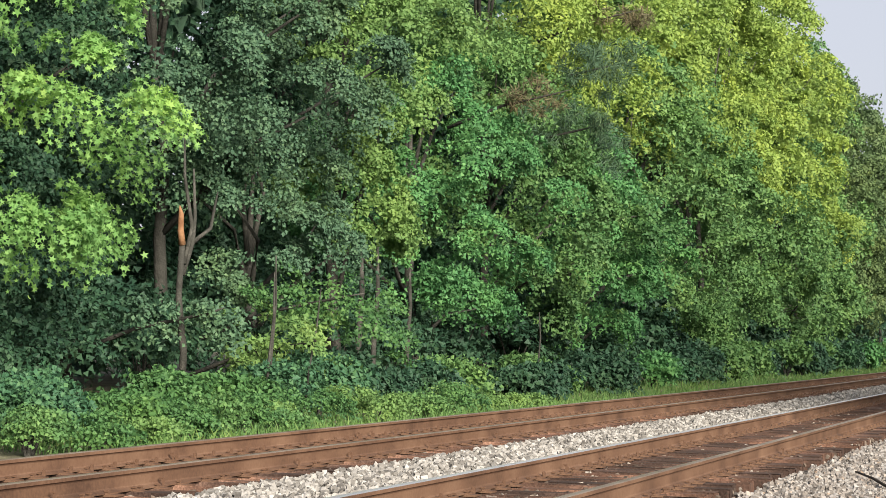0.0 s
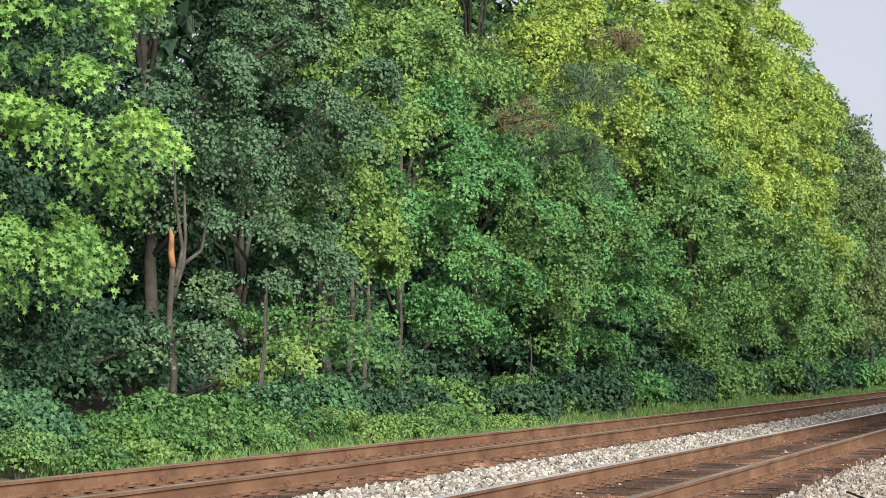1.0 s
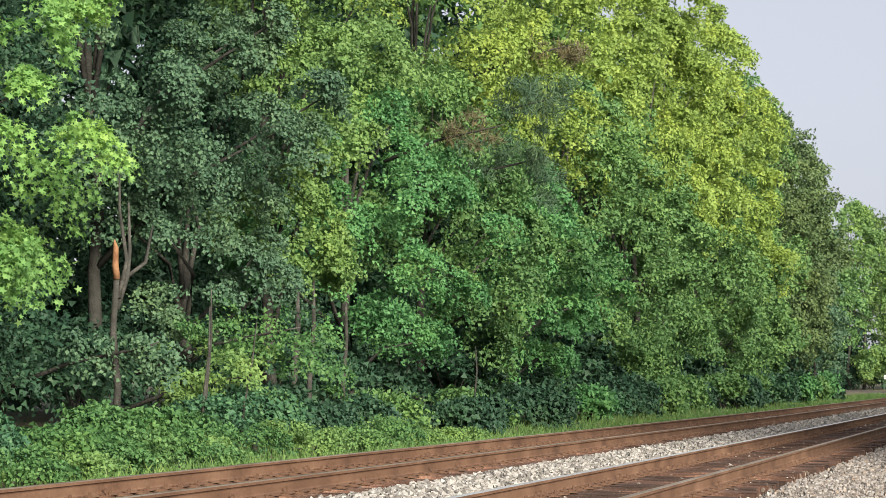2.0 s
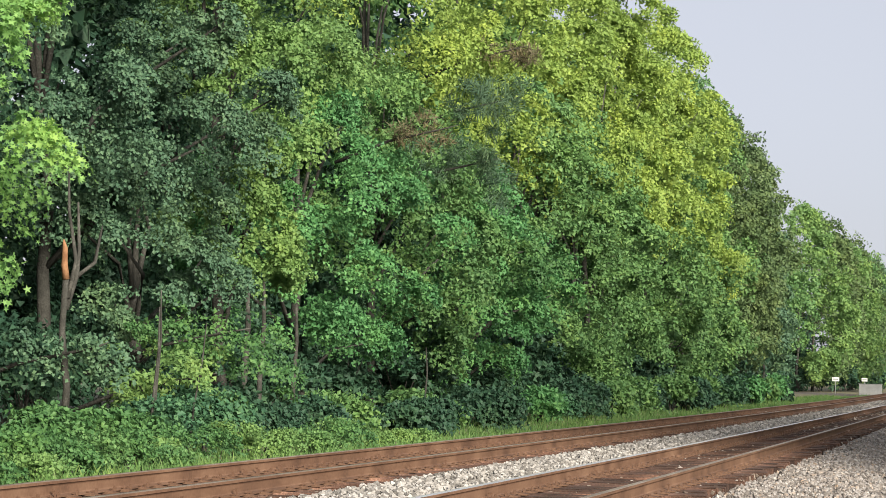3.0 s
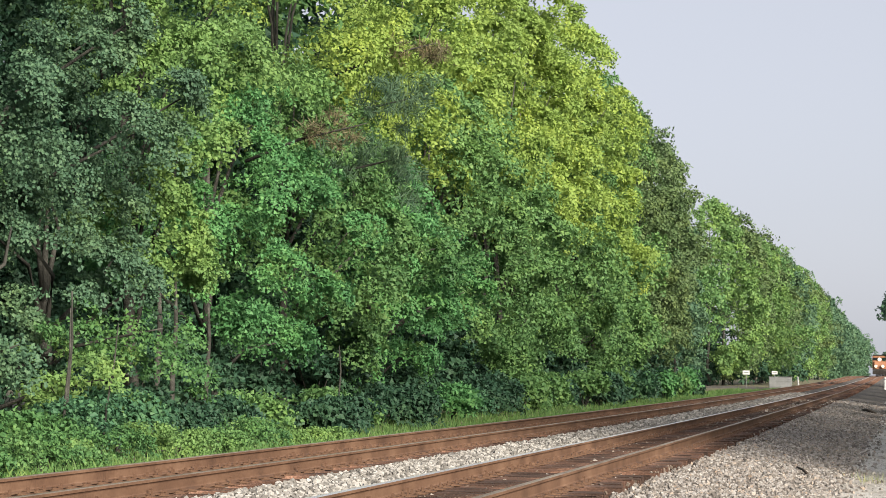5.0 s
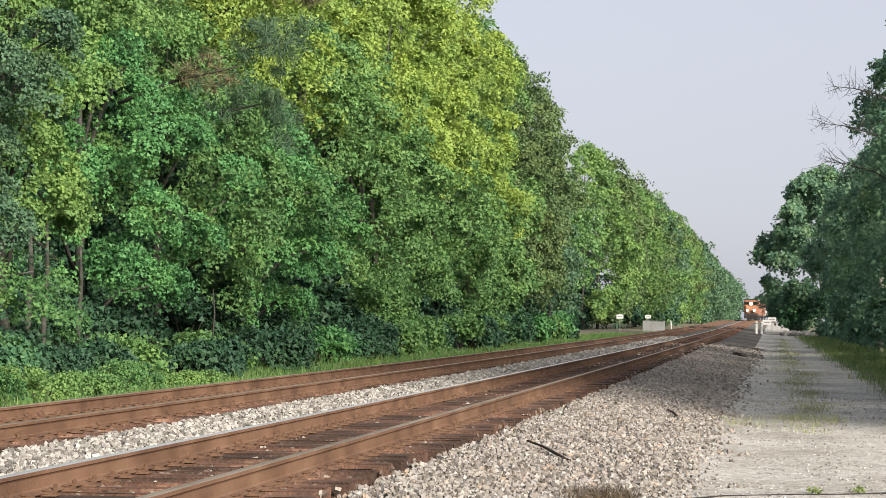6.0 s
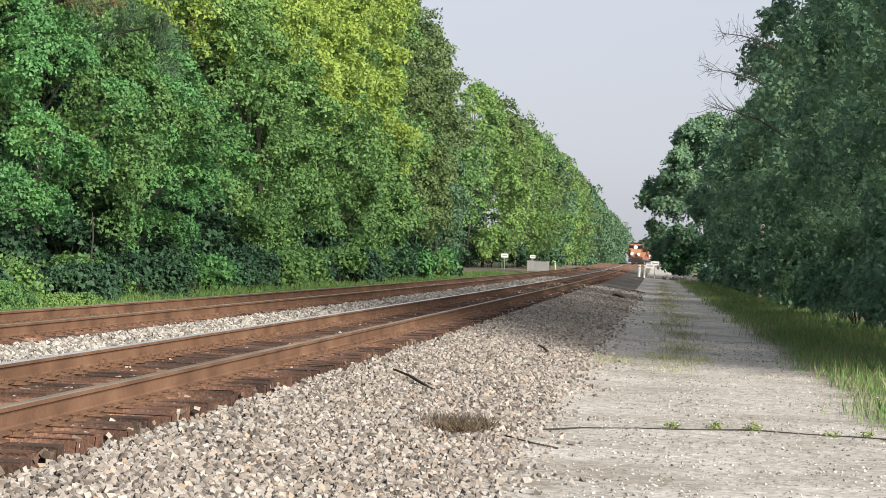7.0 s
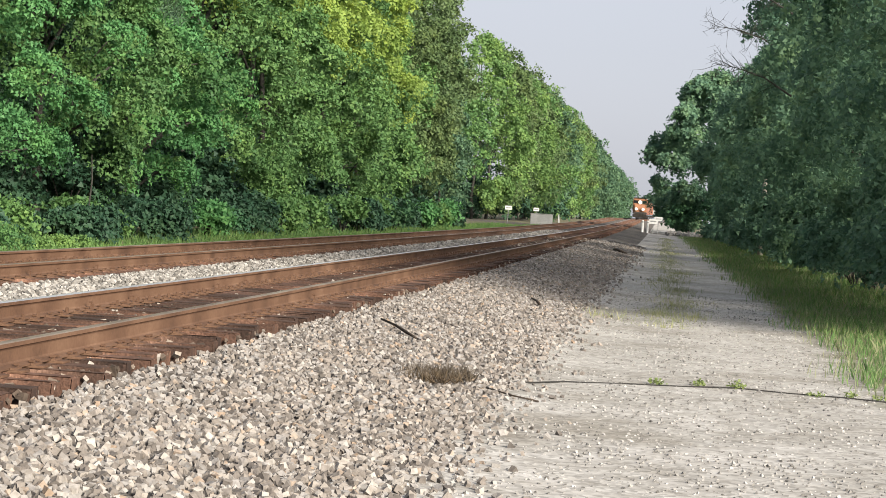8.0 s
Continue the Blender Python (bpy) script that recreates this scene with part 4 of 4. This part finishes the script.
def bare_branch(label, at, seed, reach, turn):
    """A dead branch with fine twigs."""
    rng = np.random.default_rng(seed)
    root = thing("bare_branch", label, "branch", pose(*at, 0, 0, turn), "dead branches")
    main = [Vector((0, 0, 0)), Vector((-reach * 0.35, 0, reach * 0.2)), Vector((-reach * 0.7, 0.1, reach * 0.3)), Vector((-reach, 0, reach * 0.33))]
    v, f = tube(main, [0.05, 0.035, 0.022, 0.006], 5)
    child("limb", mesh_of("limb", v, f, [BARK]), root)
    tw = []
    for i in range(46):
        k = rng.uniform(0.1, 1.0) * 3
        s = main[int(min(k, 2.99))].lerp(main[int(min(k, 2.99)) + 1], k % 1)
        d = Vector((rng.uniform(-1, 0.3), rng.normal() * 0.6, rng.uniform(-0.8, 0.9))).normalized() * reach * rng.uniform(0.12, 0.38)
        m = s + d * 0.5 + Vector((0, 0, rng.normal() * 0.05))
        tw.append(tube([s, m, s + d], [0.012, 0.009, 0.003], 4))
        for _ in range(2):
            e = m.lerp(s + d, rng.random())
            tw.append(tube([e, e + Vector(rng.normal(size=3)) * reach * 0.05], [0.008, 0.003], 4))
    v, f = joined(tw)
    child("twig_spray", mesh_of("twig_spray", v, f, [BARK]), root, "fine dead twigs", kind="stuff")


bare_branch("dead branch with bare twigs against the sky", (4.9, 92, 9.2), 61, 3.4, 0)
bare_branch("dead branch with bare twigs against the sky", (5.2, 94, 7.6), 62, 3.6, 12)
bare_branch("dead branch with bare twigs against the sky", (4.8, 90, 10.8), 63, 2.8, -10)
limb_thing("pale_trunk", "pale bare trunk among dark leaves", "tree trunk", (5.5, 120), [("stem", [(0, 0, -0.2), (0, 0, 3), (0.05, 0, 6.2)], [0.16, 0.14, 0.11], RAWPALE, "")], RAWPALE)


# ---- on the path ----
def sprig(name, label, at, seed, n, size, spread, mat, tall):
    rng = np.random.default_rng(seed)
    z = ground_height(*at)
    c = np.stack([rng.normal(size=n) * spread, rng.normal(size=n) * spread, np.abs(rng.normal(size=n)) * tall + 0.012], -1)
    out = unit(c * np.array((1, 1, 0.4)) + np.array((0, 0, 0.03)))
    v, f = leaves(rng, c, out, size, KITE, 0.05)
    return tagged(new(name, mesh_of(name, v, f, [mat])), label, "weed", "weeds on the path", "stuff")


for i, (wx, wy) in enumerate(((0.04, 22.21), (0.49, 22.42), (0.89, 22.42), (1.68, 22.12), (2.06, 22.33), (2.35, 22.31))):
    ob = sprig("weed", "small green weed clump growing along a crack", (wx, wy), 70 + i, 60 if i < 3 else 36, 0.036, 0.045, WEEDLEAF, 0.016 if i != 2 else 0.024)
    ob.location = (wx, wy, ground_height(wx, wy))
for i, (wx, wy, s) in enumerate(((-0.93, 36.5, 1.0), (0.4, 43.0, 0.9), (0.04, 38.7, 1.0), (0.65, 38.2, 0.8), (0.13, 90.0, 1.6), (0.75, 70.0, 1.2), (0.3, 60.0, 1.2), (0.6, 110.0, 2.2), (0.5, 52.0, 1.0))):
    rng = np.random.default_rng(90 + i)
    n = 130
    base = np.stack([rng.normal(size=n) * 0.22 * s, rng.normal(size=n) * 0.5 * s, np.full(n, -0.01)], -1)
    h = rng.uniform(0.05, 0.2, n)[:, None] * np.array((0, 0, 1.0)) + rng.normal(size=(n, 3)) * np.array((0.05, 0.05, 0))
    sd = unit(rng.normal(size=(n, 3)) * np.array((1, 1, 0))) * 0.006 * s
    v = np.stack([base - sd, base + sd, base + h], 1).reshape(-1, 3)
    ob = tagged(new("dry_tuft", mesh_of("dry_tuft", v, np.arange(3)[None] + 3 * np.arange(n)[:, None], [DRYGRASS])), "sparse dry grass tuft in the gravel", "grass", "dry tufts on the path", "stuff")
    ob.location = (wx, wy, ground_height(wx, wy))
rng = np.random.default_rng(77)
n = 900
a, rr = rng.uniform(0, 2 * math.pi, n), np.sqrt(rng.random(n))
base = np.stack([np.cos(a) * rr * 0.36, np.sin(a) * rr * 0.75, np.full(n, 0.0)], -1)
tip = base + np.stack([rng.normal(size=n) * 0.09, rng.normal(size=n) * 0.12, rng.uniform(0.03, 0.13, n)], -1)
sd = unit(rng.normal(size=(n, 3)) * np.array((1, 1, 0.2))) * 0.006
v = np.stack([base - sd, base + sd, tip], 1).reshape(-1, 3)
ob = tagged(new("dead_weed_mat", mesh_of("dead_weed_mat", v, np.arange(3)[None] + 3 * np.arange(n)[:, None], [DEADWEED])), "flat brown mat of dead weeds on the ballast", "weed")
ob.location = (-1.98, 19.4, ground_height(-1.98, 19.4) + 0.02)


def lying(name, label, category, pts, radius, mat):
    v, f = tube([(x, y, ground_height(x, y) + dz) for x, y, dz in pts], [radius * (0.8 + 0.4 * ((i * 7) % 3) / 2) for i in range(len(pts))], 6)
    tagged(new(name, mesh_of(name, v, f, [mat], None, True)), label, category)


lying("cable", "thin dark cable lying across the gravel path", "cable",
      [(-1.64, 19.9, 0.02), (-1.3, 20.6, 0.012), (-0.88, 21.5, 0.01), (-0.32, 21.85, 0.008), (0.27, 22.1, 0.01), (0.86, 22.36, 0.008), (1.44, 22.24, 0.01), (2.01, 22.12, 0.012), (2.8, 21.8, 0.02)], 0.007, BLACK)
lying("stick", "dark fallen stick on the ballast", "stick", [(-3.29, 25.2, 0.06), (-3.0, 24.3, 0.075), (-2.8, 23.7, 0.06), (-2.64, 23.3, 0.045)], 0.016, TWIG)
lying("stick", "dark fallen stick on the ballast", "stick", [(-2.23, 37.5, 0.05), (-2.1, 36.7, 0.06), (-1.99, 36.0, 0.04)], 0.02, TWIG)
lying("stick", "dark twig on the gravel", "stick", [(-1.5, 19.2, 0.03), (-1.26, 19.0, 0.02), (-1.0, 18.85, 0.015)], 0.008, TWIG)
lying("stick", "dark driftwood piece beside the far ballast", "stick", [(-2.2, 98, 0.08), (-2.0, 96, 0.15), (-1.6, 95, 0.05)], 0.06, TWIG)


# ---- crossing ----
def sign_post(label, x, y, height, plate, turn=0):
    z = ground_height(x, y)
    root = thing("sign", label, "sign", pose(x, y, z, 0, 0, turn), "signs at the crossing")
    bm = bmesh.new()
    box(bm, (0.07, 0.05, height), (0, 0, height / 2), 0.008)
    part("post", bm, GREYMETAL, root, "grey steel post")
    bm = bmesh.new()
    box(bm, (plate[0], 0.02, plate[1]), (0, -0.04, height - plate[1] / 2), 0.008)
    pl = part("plate", bm, WHITEPAINT, root, "blank white plate")
    bm = bmesh.new()
    box(bm, (plate[0] * 0.7, 0.012, plate[1] * 0.22), (0, -0.056, height - plate[1] * 0.5))
    part("text_bar", bm, GREYMETAL, pl, "row of unreadable small print")


def marker(label, x, y, height, radius=0.07, lean=0):
    root = thing("marker_post", label, "post", pose(x, y, ground_height(x, y), 0, lean, 0), "marker posts at the crossing")
    v, f = tube([(0, 0, -0.2), (0, 0, height * 0.97), (0, 0, height)], [radius, radius, radius * 0.7], 12)
    child("post", mesh_of("post", v, f, [WHITEPAINT], None, False), root)
    v, f = tube([(0, 0, height * 0.8), (0, 0, height * 0.9)], [radius * 1.04, radius * 1.04], 12)
    child("band", mesh_of("band", v, f, [GREYMETAL], None, False), root, "grey band")


sign_post("white sign plate on a steel post in the grass", -16.3, 222, 1.75, (0.72, 0.42))
sign_post("white sign plate on a steel post behind a cabinet", -13.6, 226, 1.85, (0.6, 0.36))
sign_post("white sign plate on a steel post beside the track", -1.05, 222, 1.55, (0.9, 0.5))
sign_post("white sign plate on a steel post beside the track", -0.55, 225, 1.85, (0.85, 0.42))
marker("white marker post beside the far track", -10.9, 222, 1.0, 0.08, -6)
marker("white marker post beside the near track", -2.15, 222, 1.25, 0.14)
marker("white marker post beside the near track", -1.62, 223, 1.3, 0.11)

cabinet = thing("relay_cabinet", "low pale grey ribbed cabinet beside the far track", "cabinet", pose(-12.75, 222, ground_height(-12.75, 222)))
bm = bmesh.new()
box(bm, (2.3, 0.9, 1.1), (0, 0, 0.62), 0.03)
part("body", bm, GREYPAINT, cabinet)
for i in range(5):
    bm = bmesh.new()
    box(bm, (2.24, 0.03, 0.1), (0, -0.46, 0.26 + 0.18 * i), 0.01)
    part("rib", bm, GREYPAINT, cabinet)
bm = bmesh.new()
box(bm, (2.4, 1.0, 0.06), (0, 0, 1.2), 0.02)
part("roof", bm, GREYPAINT, cabinet)
for s in (-0.85, 0.85):
    bm = bmesh.new()
    box(bm, (0.2, 0.7, 0.2), (s, 0, 0.05))
    part("foot", bm, GREYMETAL, cabinet)

# pale stones heaped at the road's end
scatter_stones("crossing_rubble", "pale rubble heaped beside the crossing", WHITESTONE, RS, 260, lambda n, y: 0.5 + 3.0 * RS.random(n), lambda n: RS.uniform(216, 224, n), 0.16, 0.03)


# ---- train ----
def wheelset(parent, y):
    for s in (-0.72, 0.72):
        bm = bmesh.new()
        bmesh.ops.create_cone(bm, cap_ends=True, segments=20, radius1=0.5, radius2=0.5, depth=0.13, matrix=Matrix.Translation((s, y, 0.5)) @ Matrix.Rotation(math.pi / 2, 4, "Y"))
        part("wheel", bm, DARKSTEEL, parent)


def locomotive():
    root = thing("locomotive", "orange and black freight locomotive with three glowing headlights", "locomotive")
    bm = bmesh.new()
    box(bm, (2.95, 21.5, 0.35), (0, 11.2, 1.35), 0.04)
    part("deck", bm, DARKSTEEL, root, "black deck")
    bm = bmesh.new()
    box(bm, (2.9, 0.25, 0.75), (0, 0.35, 0.75), 0.05)
    for v in bm.verts:
        if v.co.z < 0.6:
            v.co.y += 0.25
    part("plow", bm, DARKSTEEL, root, "black plow")
    bm = bmesh.new()
    made = bmesh.ops.create_cube(bm, size=1, matrix=Matrix.Translation((0, 1.6, 2.35)) @ Matrix.Diagonal((2.3, 1.9, 1.75, 1)))
    for v in made["verts"]:
        if v.co.y < 1.6 and v.co.z > 2.4:
            v.co.y += 0.75
    bmesh.ops.bevel(bm, geom=list(bm.edges), offset=0.12, segments=2, affect="EDGES")
    part("nose", bm, ORANGE, root, "orange nose")
    bm = bmesh.new()
    box(bm, (3.0, 2.5, 3.0), (0, 3.7, 3.0), 0.15)
    part("cab", bm, ORANGE, root, "orange cab")
    bm = bmesh.new()
    box(bm, (3.02, 2.7, 0.16), (0, 3.7, 4.55), 0.05)
    part("roof", bm, DARKSTEEL, root, "dark roof")
    for s in (-0.8, 0.8):
        bm = bmesh.new()
        box(bm, (1.15, 0.05, 0.62), (s, 2.44, 3.72), 0.02)
        part("windscreen", bm, DARKGLASS, root, "dark windscreen")
    for s in (-1.505, 1.505):
        bm = bmesh.new()
        box(bm, (0.03, 1.5, 0.65), (s, 3.7, 3.7), 0.01)
        part("side_window", bm, DARKGLASS, root)
    bm = bmesh.new()
    box(bm, (1.9, 16.2, 2.7), (0, 13.2, 2.9), 0.12)
    part("hood", bm, ORANGE, root, "orange engine hood")
    for i in range(5):
        bm = bmesh.new()
        box(bm, (1.94, 1.6, 0.9), (0, 7.5 + 2.8 * i, 3.4), 0.02)
        part("grille", bm, DARKSTEEL, root, "dark radiator grille")
    # lamp discs are drawn oversized so that their shape includes the glow
    for at, r in (((0.0, 2.3, 3.62), 0.4), ((-0.74, 0.2, 2.15), 0.31), ((0.74, 0.2, 2.15), 0.31)):
        bm = bmesh.new()
        bmesh.ops.create_cone(bm, cap_ends=True, segments=16, radius1=r * 1.25, radius2=r * 1.25, depth=0.3, matrix=Matrix.Translation((at[0], at[1] + 0.1, at[2])) @ Matrix.Rotation(math.pi / 2, 4, "X"))
        h = part("headlight", bm, DARKSTEEL, root, "lit headlight")
        bm = bmesh.new()
        bmesh.ops.create_uvsphere(bm, u_segments=12, v_segments=8, radius=r, matrix=Matrix.Translation((at[0], at[1] - 0.05, at[2])) @ Matrix.Diagonal((1, 0.4, 1, 1)))
        part("lens", bm, LAMP, h, "warm lens enlarged to take in its glow")
    for s in (-1.4, 1.4):
        for yy in (0.5, 6, 9, 12, 15, 18, 21):
            v, f = tube([(s, yy, 1.5), (s, yy, 2.5)], [0.025, 0.025], 6)
            child("handrail_post", mesh_of("handrail_post", v, f, [ORANGE]), root)
        v, f = tube([(s, 5.2, 2.5), (s, 21.5, 2.5)], [0.025, 0.025], 6)
        child("handrail", mesh_of("handrail", v, f, [ORANGE]), root)
    bm = bmesh.new()
    box(bm, (2.3, 5.5, 0.9), (0, 11.2, 0.8), 0.2)
    part("fuel_tank", bm, DARKSTEEL, root)
    for c in (3.6, 18.6):
        bm = bmesh.new()
        box(bm, (2.5, 3.8, 0.5), (0, c, 0.75), 0.08)
        part("bogie", bm, DARKSTEEL, root)
        for dy in (-1.7, 0, 1.7):
            wheelset(root, c + dy)
    return root


def boxcar(mat, colour):
    root = thing("freight_car", colour + " freight car in the train", "freight car", group="freight cars")
    bm = bmesh.new()
    box(bm, (3.05, 15.6, 3.3), (0, 8, 2.75), 0.06)
    part("body", bm, mat, root)
    bm = bmesh.new()
    box(bm, (3.1, 15.7, 0.12), (0, 8, 4.45), 0.03)
    part("roof", bm, GREYPAINT, root, "pale roof")
    for i in range(9):
        for s in (-1.54, 1.54):
            bm = bmesh.new()
            box(bm, (0.06, 0.14, 3.2), (s, 0.6 + 1.85 * i, 2.75))
            part("rib", bm, mat, root)
    for c in (2.0, 14.0):
        bm = bmesh.new()
        box(bm, (2.4, 2.4, 0.4), (0, c, 0.7), 0.06)
        part("bogie", bm, DARKSTEEL, root)
        for dy in (-0.85, 0.85):
            wheelset(root, c + dy)
    return root


# haze over the distant train is mixed into this dulled orange
ORANGE = two_tone("haze_dulled_orange_paint", [(0.3, (0.19, 0.085, 0.045)), (0.7, (0.28, 0.135, 0.075))], 0.8, 0.5, 6, 0.08)
OXIDE = two_tone("oxide_red_paint", [(0.3, (0.2, 0.095, 0.07)), (0.7, (0.3, 0.15, 0.11))], 0.8, 0.65, 6, 0.08)
TRAIN = [(locomotive(), 0.0), (boxcar(OXIDE, "oxide red"), 23.5), (boxcar(OXIDE, "oxide red"), 41.0), (boxcar(OXIDE, "oxide red"), 58.5), (boxcar(GREYPAINT, "pale grey"), 76.0)]


def train_pose(t, back):
    y = 492.0 - 4.5 * t + back
    return pose(NEAR + bend(y + 8), y, RAIL_TOP + rise(y), math.degrees(0.002) if y < 540 else 0, 0, -math.degrees(math.atan(0.00044 * max(y + 8 - 470.0, 0.0))))


def motions():
    for ob, back in TRAIN:
        walk(ob, [(t, train_pose(t, back)) for t in (0.0, 2.0, 4.0, 6.0, 8.0)])


motions()
